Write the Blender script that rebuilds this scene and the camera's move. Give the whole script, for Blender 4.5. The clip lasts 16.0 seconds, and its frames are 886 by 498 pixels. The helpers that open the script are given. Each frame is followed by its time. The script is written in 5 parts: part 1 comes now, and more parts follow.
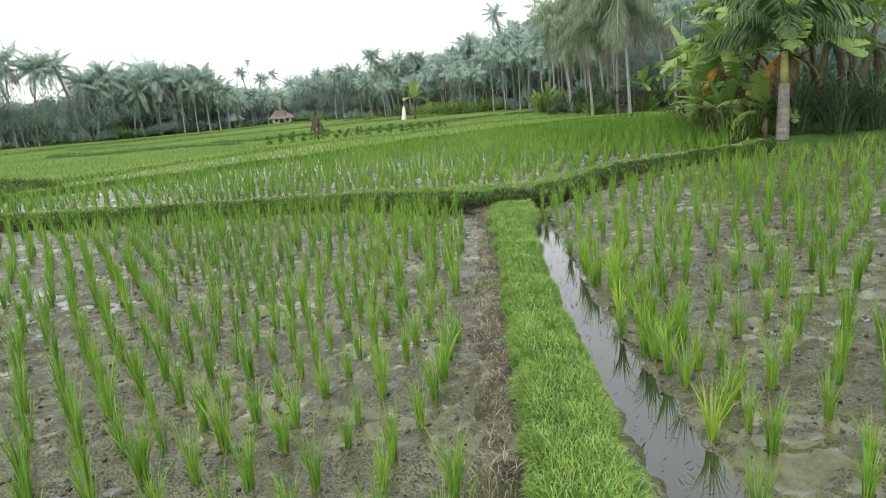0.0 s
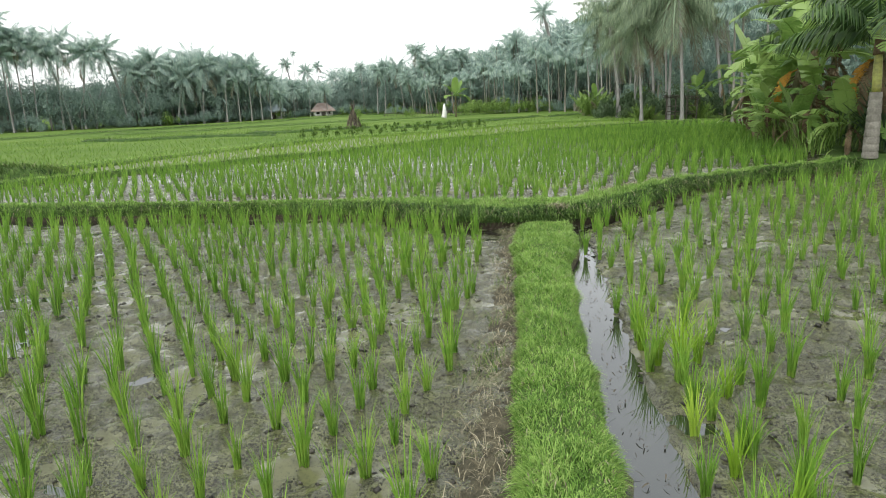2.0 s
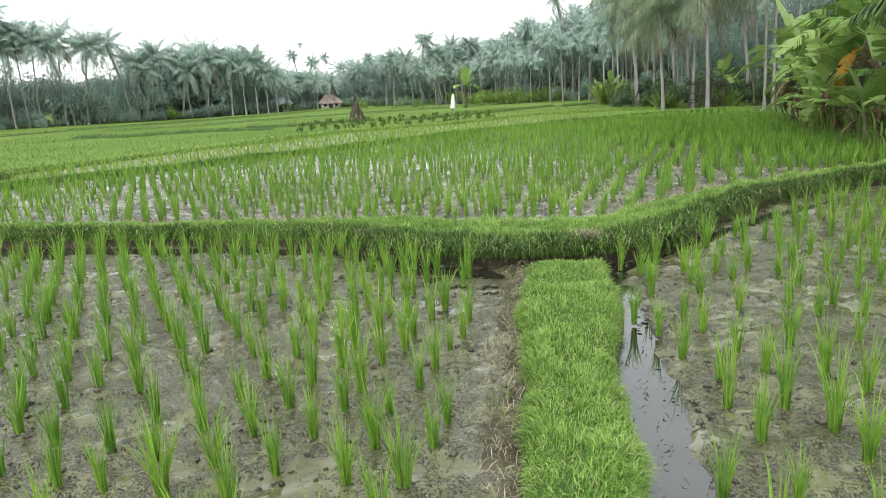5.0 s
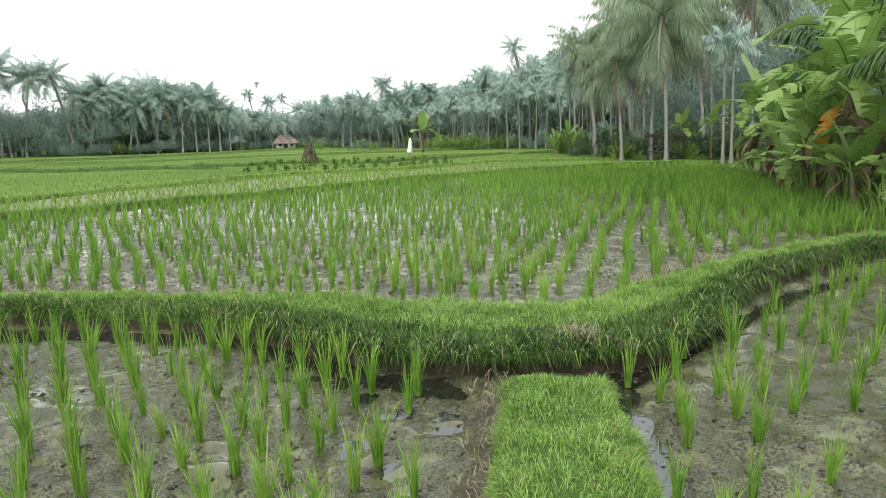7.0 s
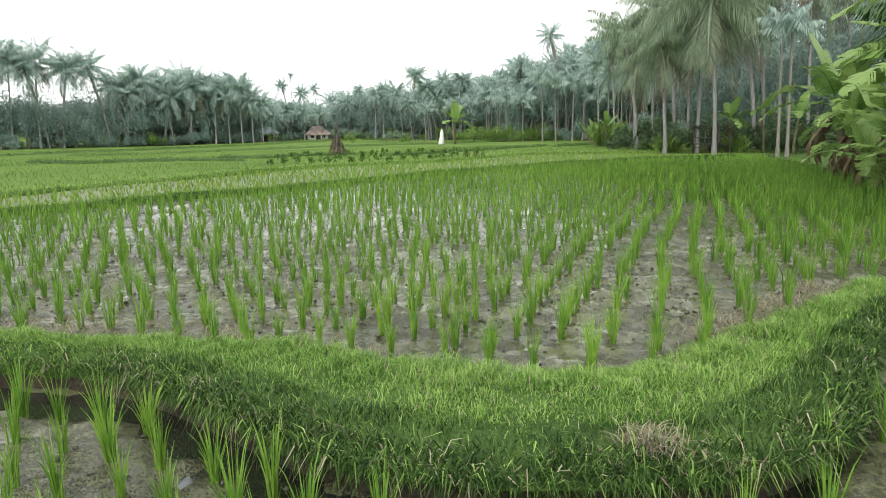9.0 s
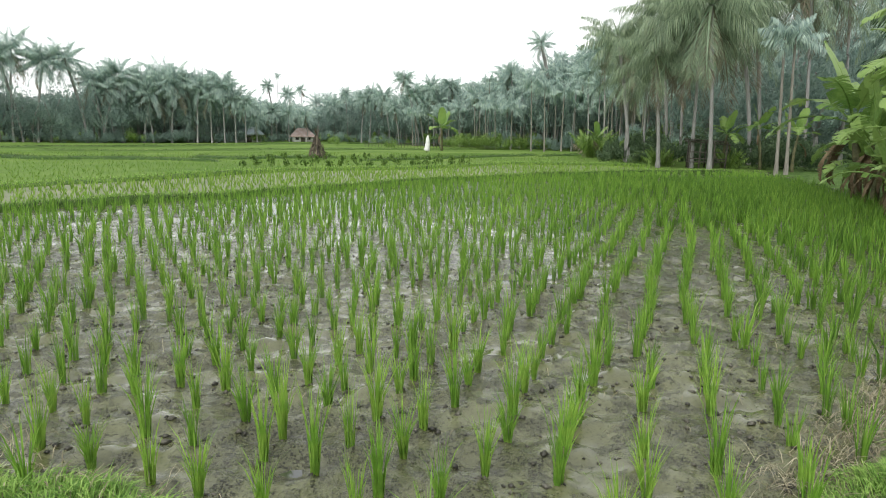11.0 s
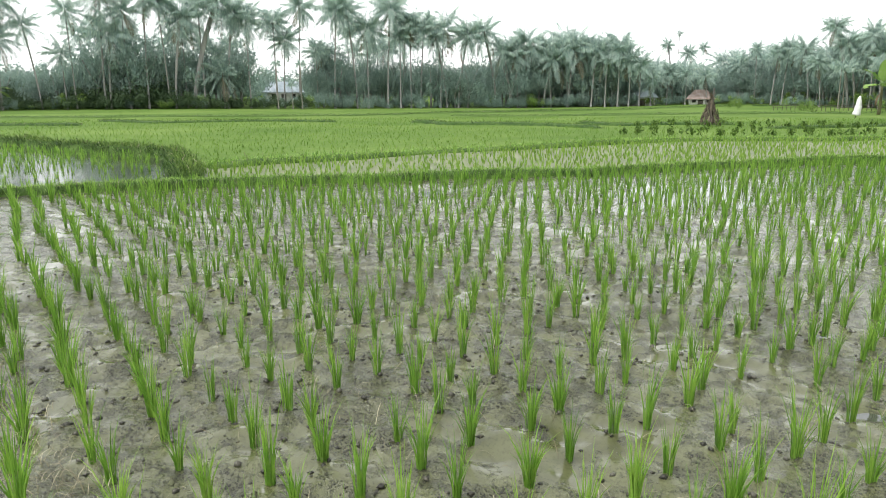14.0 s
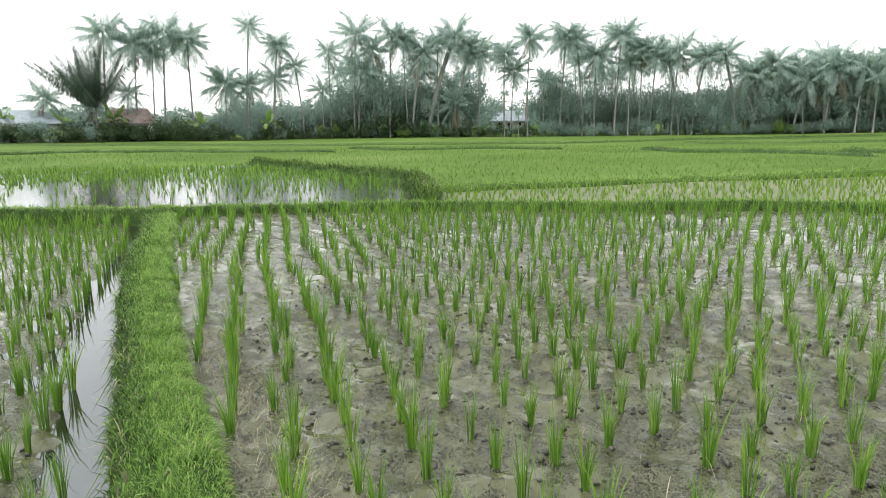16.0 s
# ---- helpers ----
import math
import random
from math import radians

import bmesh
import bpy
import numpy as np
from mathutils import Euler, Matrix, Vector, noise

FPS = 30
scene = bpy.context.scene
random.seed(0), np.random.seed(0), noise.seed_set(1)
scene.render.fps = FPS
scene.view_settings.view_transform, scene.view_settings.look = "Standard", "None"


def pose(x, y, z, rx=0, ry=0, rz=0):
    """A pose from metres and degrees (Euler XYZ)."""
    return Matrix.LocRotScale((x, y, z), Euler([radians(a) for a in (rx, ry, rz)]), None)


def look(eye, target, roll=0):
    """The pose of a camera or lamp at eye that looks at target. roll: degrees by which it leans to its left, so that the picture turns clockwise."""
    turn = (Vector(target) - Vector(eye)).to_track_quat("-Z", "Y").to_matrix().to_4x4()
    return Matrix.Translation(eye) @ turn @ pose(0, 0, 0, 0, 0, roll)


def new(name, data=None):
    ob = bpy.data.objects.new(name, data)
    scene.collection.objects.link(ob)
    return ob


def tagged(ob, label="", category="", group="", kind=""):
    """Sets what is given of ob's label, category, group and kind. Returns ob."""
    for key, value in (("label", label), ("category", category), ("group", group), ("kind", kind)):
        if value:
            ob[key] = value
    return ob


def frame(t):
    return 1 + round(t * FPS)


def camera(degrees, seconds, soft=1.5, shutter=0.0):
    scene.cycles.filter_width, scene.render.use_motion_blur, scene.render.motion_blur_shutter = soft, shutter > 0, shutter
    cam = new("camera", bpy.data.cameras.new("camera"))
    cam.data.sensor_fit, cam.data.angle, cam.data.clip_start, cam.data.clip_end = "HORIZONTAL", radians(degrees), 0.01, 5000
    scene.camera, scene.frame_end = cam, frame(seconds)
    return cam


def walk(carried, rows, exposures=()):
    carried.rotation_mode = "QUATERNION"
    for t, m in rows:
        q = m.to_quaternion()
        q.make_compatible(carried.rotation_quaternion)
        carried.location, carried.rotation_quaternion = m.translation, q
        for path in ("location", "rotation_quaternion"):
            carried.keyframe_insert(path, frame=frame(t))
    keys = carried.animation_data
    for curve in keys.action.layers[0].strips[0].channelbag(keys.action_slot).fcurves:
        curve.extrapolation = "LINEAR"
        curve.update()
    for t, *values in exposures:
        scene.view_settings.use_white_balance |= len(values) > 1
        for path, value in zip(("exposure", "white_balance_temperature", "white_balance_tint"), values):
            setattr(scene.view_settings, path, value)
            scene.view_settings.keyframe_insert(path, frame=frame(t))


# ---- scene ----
cam = camera(69.9, 16.0, soft=0.95)
PATH = [
    (0, (0.598, 0.224, 1.732), (0.492, 2.173, 1.298), -4.7),
    (0.5, (0.711, 0.711, 1.715), (0.507, 2.665, 1.34), -4.2),
    (1, (0.757, 1.156, 1.702), (0.621, 3.109, 1.294), -2.5),
    (1.5, (0.775, 1.574, 1.721), (0.578, 3.517, 1.29), -4.8),
    (2, (0.807, 2.093, 1.691), (0.585, 4.033, 1.259), -2.5),
    (2.5, (0.77, 2.57, 1.68), (0.415, 4.501, 1.299), -2.8),
    (3, (0.822, 3.015, 1.681), (0.578, 4.931, 1.163), -2.9),
    (3.5, (0.851, 3.388, 1.679), (0.534, 5.316, 1.25), -2),
    (4, (0.859, 3.945, 1.645), (0.515, 5.859, 1.179), -2.9),
    (4.2, (0.903, 4.126, 1.666), (0.613, 6.049, 1.202), -3.8),
    (6.3, (0.77, 5.885, 1.633), (0.535, 7.818, 1.179), -2.6),
    (6.5, (0.777, 6.075, 1.629), (0.61, 8.007, 1.141), -1.6),
    (7, (0.744, 6.594, 1.675), (0.624, 8.563, 1.344), -1.3),
    (7.5, (0.778, 7.054, 1.641), (0.612, 9.015, 1.284), -2),
    (8, (0.808, 7.516, 1.664), (0.652, 9.466, 1.246), 0.6),
    (8.5, (0.811, 7.968, 1.645), (0.637, 9.923, 1.259), -1.8),
    (8.7, (0.819, 8.151, 1.646), (0.612, 10.109, 1.295), -1.7),
    (10.8, (0.881, 10.128, 1.632), (0.626, 12.074, 1.251), -0.4),
    (11, (0.89, 10.329, 1.625), (0.71, 12.292, 1.291), 0.6),
    (11.5, (0.948, 10.723, 1.631), (0.833, 12.673, 1.2), -1.7),
    (12, (0.989, 11.092, 1.614), (0.739, 13.022, 1.153), 0.2),
    (12.5, (0.957, 11.714, 1.559), (0.584, 13.6, 1.007), 3.7),
    (12.6, (0.933, 11.799, 1.596), (0.507, 13.688, 1.097), 3.8),
    (13, (0.926, 12.015, 1.739), (0.243, 13.798, 1.143), -0.5),
    (13.5, (0.921, 12.117, 1.843), (-0.006, 13.814, 1.334), -0.5),
    (14, (0.823, 12.151, 1.835), (-0.416, 13.655, 1.384), -0.2),
    (14.5, (0.65, 12.152, 1.825), (-0.784, 13.483, 1.409), 0.6),
    (15, (0.524, 12.135, 1.811), (-1.03, 13.357, 1.512), 0.3),
    (15.5, (0.454, 12.089, 1.797), (-1.181, 13.166, 1.393), 0.5),
    (16, (0.274, 12.17, 1.772), (-1.413, 13.182, 1.41), -0.7),
]
walk(cam, [(t, look(eye, target, roll)) for t, eye, target, roll in PATH], [(0, 1.08), (2, 1.06), (2.5, 1.18), (4, 1.28), (6.5, 1.27), (7, 1.17), (8.5, 1.1), (11, 1.0), (12, 1.08), (12.5, 1.18), (13, 1.55), (13.5, 1.36), (14.5, 1.22), (15, 1.08), (15.5, 1.0), (16, 1.12)])

# ---- light ----
SUN_EL, SUN_ROT = radians(62), radians(200)
world = bpy.data.worlds.new("overcast_sky")
scene.world = world
world.use_nodes = True
wn, wl = world.node_tree.nodes, world.node_tree.links
sky = wn.new("ShaderNodeTexSky")
sky.sky_type, sky.sun_disc = "NISHITA", False
sky.sun_elevation, sky.sun_rotation = SUN_EL, SUN_ROT
sky.air_density, sky.dust_density, sky.ozone_density = 1.0, 1.0, 1.0
grey = wn.new("ShaderNodeHueSaturation")
grey.inputs["Saturation"].default_value = 0.07
wl.new(sky.outputs["Color"], grey.inputs["Color"])
wl.new(grey.outputs["Color"], wn["Background"].inputs["Color"])
wn["Background"].inputs["Strength"].default_value = 0.15
sun_data = bpy.data.lights.new("sun", "SUN")
sun_data.energy, sun_data.angle, sun_data.color = 0.8, radians(40), (1.0, 0.96, 0.88)
sun = new("sun", sun_data)
sun.matrix_world = look((0, 0, 30), (30 * math.sin(0.35) / math.tan(SUN_EL), 30 * math.cos(0.35) / math.tan(SUN_EL), 0))


# ---- mesh helpers ----
def mesh_from(name, verts, faces, materials=(), index=None, smooth=False):
    """A mesh from arrays: verts (n, 3); faces (m, 3) or (m, 4)."""
    verts, faces = np.asarray(verts, np.float32), np.asarray(faces, np.int32)
    me = bpy.data.meshes.new(name)
    m, k = faces.shape
    me.vertices.add(len(verts))
    me.vertices.foreach_set("co", verts.ravel())
    me.loops.add(m * k)
    me.loops.foreach_set("vertex_index", faces.ravel())
    me.polygons.add(m)
    me.polygons.foreach_set("loop_start", np.arange(0, m * k, k, dtype=np.int32))
    me.polygons.foreach_set("loop_total", np.full(m, k, np.int32))
    for mat in materials:
        me.materials.append(mat)
    if index is not None:
        me.polygons.foreach_set("material_index", np.asarray(index, np.int32))
    if smooth:
        me.polygons.foreach_set("use_smooth", np.ones(m, bool))
    me.update(calc_edges=True)
    return me


def thing(name, label, category, group="", kind=""):
    return tagged(new(name), label, category, group, kind)


def part(name, me, parent, label=""):
    ob = new(name, me)
    ob.parent = parent
    return tagged(ob, label)


def merge(pieces):
    """Joins (verts, faces) pairs with the same face size."""
    vs, fs, n = [], [], 0
    for v, f in pieces:
        vs.append(v)
        fs.append(f + n)
        n += len(v)
    return np.concatenate(vs), np.concatenate(fs)


def tube(path, radii, sides=8, cap=True):
    """Quads round a path of points."""
    path = np.asarray(path, float)
    d = np.gradient(path, axis=0)
    d /= np.linalg.norm(d, axis=1)[:, None] + 1e-9
    ref = np.where(np.abs(d[:, 2:3]) > 0.9, np.array([[1.0, 0, 0]]), np.array([[0, 0, 1.0]]))
    u = np.cross(d, ref)
    u /= np.linalg.norm(u, axis=1)[:, None] + 1e-9
    w = np.cross(d, u)
    a = np.linspace(0, 2 * np.pi, sides, endpoint=False)
    r = np.asarray(radii, float)[:, None, None]
    v = path[:, None, :] + r * (np.cos(a)[None, :, None] * u[:, None, :] + np.sin(a)[None, :, None] * w[:, None, :])
    n = len(path)
    i, j = np.meshgrid(np.arange(n - 1), np.arange(sides), indexing="ij")
    j2 = (j + 1) % sides
    f = np.stack([i * sides + j, i * sides + j2, (i + 1) * sides + j2, (i + 1) * sides + j], -1).reshape(-1, 4)
    v = v.reshape(-1, 3)
    if cap:
        v = np.concatenate([v, path[:1], path[-1:]])
        c0, c1 = len(v) - 2, len(v) - 1
        k = np.arange(0, sides, 2)
        f = np.concatenate([f, np.stack([np.full_like(k, c0), (k + 2) % sides, k + 1, k], -1),
                            np.stack([np.full_like(k, c1), (n - 1) * sides + k, (n - 1) * sides + k + 1, (n - 1) * sides + (k + 2) % sides], -1)])
    return v, f


def blades(base, az, length, lean, width, twist=None, curl=1.6, sink=0.0, short=False):
    """Tapered grass blades of five triangles, or three where short. base (n, 3), the rest (n,)."""
    n = len(base)
    ts = np.array([0.0, 0.5, 1.0] if short else [0.0, 0.4, 0.75, 1.0])
    ws = np.array([0.8, 1.0] if short else [0.7, 1.0, 0.6])
    last = len(ws)
    out = np.stack([np.cos(az), np.sin(az), np.zeros(n)], 1)
    tw = az + np.pi / 2 + (0 if twist is None else twist)
    side = np.stack([np.cos(tw), np.sin(tw), np.zeros(n)], 1)
    v = np.empty((n, 2 * last + 1, 3))
    for k, t in enumerate(ts):
        away = lean * t ** curl
        up = t * np.sqrt(np.maximum(0.05, 1 - np.minimum(0.95, away ** 2)))
        c = base + out * (length * away)[:, None] + np.array([0, 0, 1.0]) * (length * (up - sink * t ** 2))[:, None]
        if k < last:
            v[:, 2 * k] = c - side * (width * ws[k] / 2)[:, None]
            v[:, 2 * k + 1] = c + side * (width * ws[k] / 2)[:, None]
        else:
            v[:, 2 * last] = c
    tri = np.array([[0, 1, 3], [0, 3, 2], [2, 3, 4]] if short else [[0, 1, 3], [0, 3, 2], [2, 3, 5], [2, 5, 4], [4, 5, 6]])
    f = (np.arange(n)[:, None, None] * (2 * last + 1) + tri[None]).reshape(-1, 3)
    return v.reshape(-1, 3), f


def spread(variants, places, turns, sizes, which):
    """Copies variant meshes (verts, tris) to places, joined."""
    out = []
    for k, (v, f) in enumerate(variants):
        sel = np.nonzero(which == k)[0]
        if not len(sel):
            continue
        c, s, z = np.cos(turns[sel]), np.sin(turns[sel]), sizes[sel]
        x = (v[None, :, 0] * c[:, None] - v[None, :, 1] * s[:, None]) * z[:, None] + places[sel, 0:1]
        y = (v[None, :, 0] * s[:, None] + v[None, :, 1] * c[:, None]) * z[:, None] + places[sel, 1:2]
        w = v[None, :, 2] * z[:, None] + places[sel, 2:3]
        vv = np.stack([x, y, w], -1).reshape(-1, 3)
        ff = (f[None] + (np.arange(len(sel)) * len(v))[:, None, None]).reshape(-1, f.shape[1])
        out.append((vv, ff))
    return merge(out)


def wobble(x, y, scale, seed=0):
    """Smooth noise from sines, about -1 to 1."""
    rs = np.random.RandomState(seed)
    total = np.zeros(np.broadcast(x, y).shape)
    for _ in range(7):
        a, p = rs.uniform(0, 2 * np.pi, 2)
        k = rs.uniform(0.6, 1.7) * scale
        total = total + np.sin((np.cos(a) * x + np.sin(a) * y) * k + p)
    return total / 3.5


# ---- materials ----
def material(name, colours, scale=4.0, rough=0.7, fine=40.0, bump=0.2, spec=0.3, island=0.0, translucent=0.0, rough2=None, detail=6.0, bump_scale=None, distance=0.02, metal=0.0, per_object=0.0):
    """A surface with colour noise at two scales, relief, and some change from piece to piece."""
    mat = bpy.data.materials.new(name)
    mat.use_nodes = True
    n, l = mat.node_tree.nodes, mat.node_tree.links
    p = n["Principled BSDF"]
    geo = n.new("ShaderNodeTexCoord")
    big, small = n.new("ShaderNodeTexNoise"), n.new("ShaderNodeTexNoise")
    big.inputs["Scale"].default_value, big.inputs["Detail"].default_value = scale, detail
    small.inputs["Scale"].default_value, small.inputs["Detail"].default_value = fine, 4.0
    l.new(geo.outputs["Object"], big.inputs["Vector"])
    l.new(geo.outputs["Object"], small.inputs["Vector"])
    mix = n.new("ShaderNodeMath")
    mix.operation = "MULTIPLY_ADD"
    mix.inputs[1].default_value = 0.35
    l.new(small.outputs["Fac"], mix.inputs[0])
    half = n.new("ShaderNodeMath")
    half.operation = "MULTIPLY_ADD"
    half.inputs[1].default_value, half.inputs[2].default_value = 0.65 if not island else 0.65 - island, 0.0
    l.new(big.outputs["Fac"], half.inputs[0])
    l.new(half.outputs[0], mix.inputs[2])
    fac = mix.outputs[0]
    if island or per_object:
        own = n.new("ShaderNodeNewGeometry") if island else n.new("ShaderNodeObjectInfo")
        add = n.new("ShaderNodeMath")
        add.operation = "MULTIPLY_ADD"
        add.inputs[1].default_value = island or per_object
        l.new(own.outputs["Random Per Island" if island else "Random"], add.inputs[0])
        l.new(fac, add.inputs[2])
        fac = add.outputs[0]
    ramp = n.new("ShaderNodeValToRGB")
    e = ramp.color_ramp.elements
    while len(e) < len(colours):
        e.new(0.5)
    for k, c in enumerate(colours):
        e[k].position = 0.34 + 0.32 * k / max(1, len(colours) - 1)
        e[k].color = (*c, 1)
    l.new(fac, ramp.inputs["Fac"])
    l.new(ramp.outputs["Color"], p.inputs["Base Color"])
    p.inputs["Roughness"].default_value = rough
    p.inputs["Specular IOR Level"].default_value = spec
    p.inputs["Metallic"].default_value = metal
    if rough2 is not None:
        rr = n.new("ShaderNodeMapRange")
        rr.inputs["From Min"].default_value, rr.inputs["From Max"].default_value = 0.4, 0.6
        rr.inputs["To Min"].default_value, rr.inputs["To Max"].default_value = rough, rough2
        l.new(big.outputs["Fac"], rr.inputs["Value"])
        l.new(rr.outputs["Result"], p.inputs["Roughness"])
    if bump:
        b = n.new("ShaderNodeBump")
        b.inputs["Strength"].default_value, b.inputs["Distance"].default_value = bump, distance
        l.new(small.outputs["Fac"], b.inputs["Height"])
        l.new(b.outputs["Normal"], p.inputs["Normal"])
    if translucent:
        t = n.new("ShaderNodeBsdfTranslucent")
        l.new(ramp.outputs["Color"], t.inputs["Color"])
        m = n.new("ShaderNodeMixShader")
        m.inputs["Fac"].default_value = translucent
        l.new(p.outputs["BSDF"], m.inputs[1])
        l.new(t.outputs["BSDF"], m.inputs[2])
        l.new(m.outputs["Shader"], n["Material Output"].inputs["Surface"])
    return mat


def mud_material(name, crumbs, tone):
    """Trampled wet mud: a grey film, dark crumbs gathered in patches (the more, the lower crumbs is), and shallow puddles."""
    mat = bpy.data.materials.new(name)
    mat.use_nodes = True
    n, l = mat.node_tree.nodes, mat.node_tree.links
    p = n["Principled BSDF"]
    co = n.new("ShaderNodeTexCoord")

    def noise_fac(scale, detail, rough):
        t = n.new("ShaderNodeTexNoise")
        t.inputs["Scale"].default_value, t.inputs["Detail"].default_value, t.inputs["Roughness"].default_value = scale, detail, rough
        l.new(co.outputs["Object"], t.inputs["Vector"])
        return t.outputs["Fac"]

    def span(value, a, b, c=0.0, d=1.0):
        t = n.new("ShaderNodeMapRange")
        t.interpolation_type = "SMOOTHSTEP"
        for key, x in zip(("From Min", "From Max", "To Min", "To Max"), (a, b, c, d)):
            t.inputs[key].default_value = x
        l.new(value, t.inputs["Value"])
        return t.outputs["Result"]

    def maths(kind, a, b):
        t = n.new("ShaderNodeMath")
        t.operation = kind
        for k, x in enumerate((a, b)):
            if isinstance(x, float):
                t.inputs[k].default_value = x
            else:
                l.new(x, t.inputs[k])
        return t.outputs[0]

    def shade(r, g, b):
        return r * tone, g * tone, b * tone

    def blend(fac, a, b):
        t = n.new("ShaderNodeMix")
        t.data_type = "RGBA"
        l.new(fac, t.inputs[0])
        for k, x in ((6, a), (7, b)):
            if isinstance(x, tuple):
                t.inputs[k].default_value = (*x, 1)
            else:
                l.new(x, t.inputs[k])
        return t.outputs[2]

    wide, mid, fine = noise_fac(1.2, 4, 0.55), noise_fac(7.0, 6, 0.65), noise_fac(60.0, 4, 0.6)
    cells = []
    for scale in (62.0, 110.0):
        v = n.new("ShaderNodeTexVoronoi")
        v.inputs["Scale"].default_value = scale
        l.new(co.outputs["Object"], v.inputs["Vector"])
        split = n.new("ShaderNodeSeparateColor")
        l.new(v.outputs["Color"], split.inputs["Color"])
        # only some of the cells hold a crumb
        there = span(split.outputs[0], 0.4, 0.5)
        cells.append((maths("MULTIPLY", span(v.outputs["Distance"], 0.52, 0.22), there), split.outputs[1]))
    where = span(maths("ADD", maths("MULTIPLY", mid, 0.65), maths("MULTIPLY", wide, 0.35)), crumbs, crumbs + 0.1)
    heap = maths("MULTIPLY", maths("MAXIMUM", cells[0][0], cells[1][0]), where)
    puddle = span(maths("ADD", maths("MULTIPLY", wide, 0.6), maths("MULTIPLY", mid, 0.4)), 0.455, 0.425)
    film = blend(span(mid, 0.38, 0.62), shade(0.188, 0.2, 0.099), shade(0.087, 0.093, 0.045))
    film = blend(span(wide, 0.4, 0.62), film, shade(0.099, 0.106, 0.05))
    film = blend(span(fine, 0.5, 0.7), film, (0.056, 0.057, 0.028))
    crumb = blend(span(cells[0][1], 0.5, 0.95), (0.018, 0.017, 0.012), (0.085, 0.08, 0.056))
    colour = blend(heap, film, crumb)
    colour = blend(maths("MULTIPLY", puddle, 0.6), colour, (0.09, 0.095, 0.046))
    l.new(colour, p.inputs["Base Color"])
    dry = maths("ADD", maths("MULTIPLY", heap, 0.3), span(mid, 0.42, 0.58, 0.13, 0.3))
    l.new(maths("ADD", maths("MULTIPLY", dry, maths("SUBTRACT", 1.0, puddle)), maths("MULTIPLY", puddle, 0.06)), p.inputs["Roughness"])
    p.inputs["Specular IOR Level"].default_value = 0.55
    p.inputs["Coat Weight"].default_value, p.inputs["Coat Roughness"].default_value = 0.32, 0.12
    height = maths("ADD", maths("MULTIPLY", heap, 0.42), maths("ADD", maths("MULTIPLY", mid, 0.8), maths("MULTIPLY", fine, 0.16)))
    b = n.new("ShaderNodeBump")
    b.inputs["Distance"].default_value = 0.032
    l.new(span(puddle, 0.0, 0.8, 1.0, 0.06), b.inputs["Strength"])
    l.new(height, b.inputs["Height"])
    l.new(b.outputs["Normal"], p.inputs["Normal"])
    return mat


MUD = mud_material("crumbly_wet_mud", 0.40, 1.0)
MUD_SMOOTH = mud_material("smooth_wet_mud", 0.465, 0.87)
EARTH = material("damp_earth", [(0.028, 0.021, 0.014), (0.06, 0.046, 0.032), (0.11, 0.085, 0.06)], scale=3, rough=0.8, fine=30, bump=0.6, distance=0.03)
VERGE = material("verge_soil", [(0.03, 0.028, 0.018), (0.07, 0.066, 0.042), (0.14, 0.13, 0.085)], scale=5, rough=0.85, fine=45, bump=0.8, distance=0.03)
# rice leaf darkened to stand for the shade of the banana plants
RICE_SHADED = material("rice_leaf_shaded", [(0.065, 0.147, 0.022), (0.112, 0.235, 0.03), (0.195, 0.343, 0.05)], scale=0.6, rough=0.5, fine=6, bump=0, spec=0.3, island=0.3, translucent=0.35)
GRASSY = material("field_green", [(0.073, 0.14, 0.026), (0.112, 0.187, 0.039), (0.17, 0.247, 0.066)], scale=0.12, rough=0.9, fine=7, bump=0.5, distance=0.1, spec=0.1)
TURF = material("turf", [(0.035, 0.07, 0.016), (0.065, 0.12, 0.028), (0.11, 0.18, 0.045)], scale=2.0, rough=0.85, fine=35, bump=0.8, distance=0.03, spec=0.15)
RICE = material("rice_leaf", [(0.1, 0.216, 0.026), (0.169, 0.338, 0.043), (0.284, 0.456, 0.074)], scale=0.6, rough=0.5, fine=6, bump=0, spec=0.3, island=0.3, translucent=0.35)
RICE_OWN = material("rice_leaf_near", [(0.1, 0.216, 0.026), (0.169, 0.338, 0.043), (0.284, 0.456, 0.074)], scale=9, rough=0.5, fine=30, bump=0, spec=0.3, translucent=0.35, per_object=0.15)
RICE_PALE = material("rice_leaf_pale", [(0.15, 0.285, 0.038), (0.22, 0.37, 0.058), (0.31, 0.45, 0.1)], scale=1.5, rough=0.5, fine=6, bump=0, spec=0.3, island=0.3, translucent=0.35)
RICE_FAR = material("rice_leaf_far", [(0.118, 0.224, 0.041), (0.18, 0.303, 0.057), (0.263, 0.383, 0.087)], scale=0.12, rough=0.6, fine=3, bump=0, spec=0.2, island=0.12, translucent=0.35)
CLOD = material("mud_clod", [(0.022, 0.021, 0.015), (0.05, 0.047, 0.034), (0.1, 0.095, 0.072)], scale=8, rough=0.45, fine=60, bump=0.3, spec=0.5, island=0.4)
RICE_BRIGHT = material("rice_leaf_bright", [(0.20, 0.36, 0.03), (0.30, 0.48, 0.045), (0.40, 0.56, 0.08)], scale=1.5, rough=0.5, fine=6, bump=0, spec=0.3, island=0.3, translucent=0.35)
GRASS = material("bund_grass", [(0.098, 0.211, 0.035), (0.223, 0.392, 0.077), (0.389, 0.553, 0.157)], scale=1.2, rough=0.55, fine=8, bump=0, spec=0.25, island=0.35, translucent=0.35)
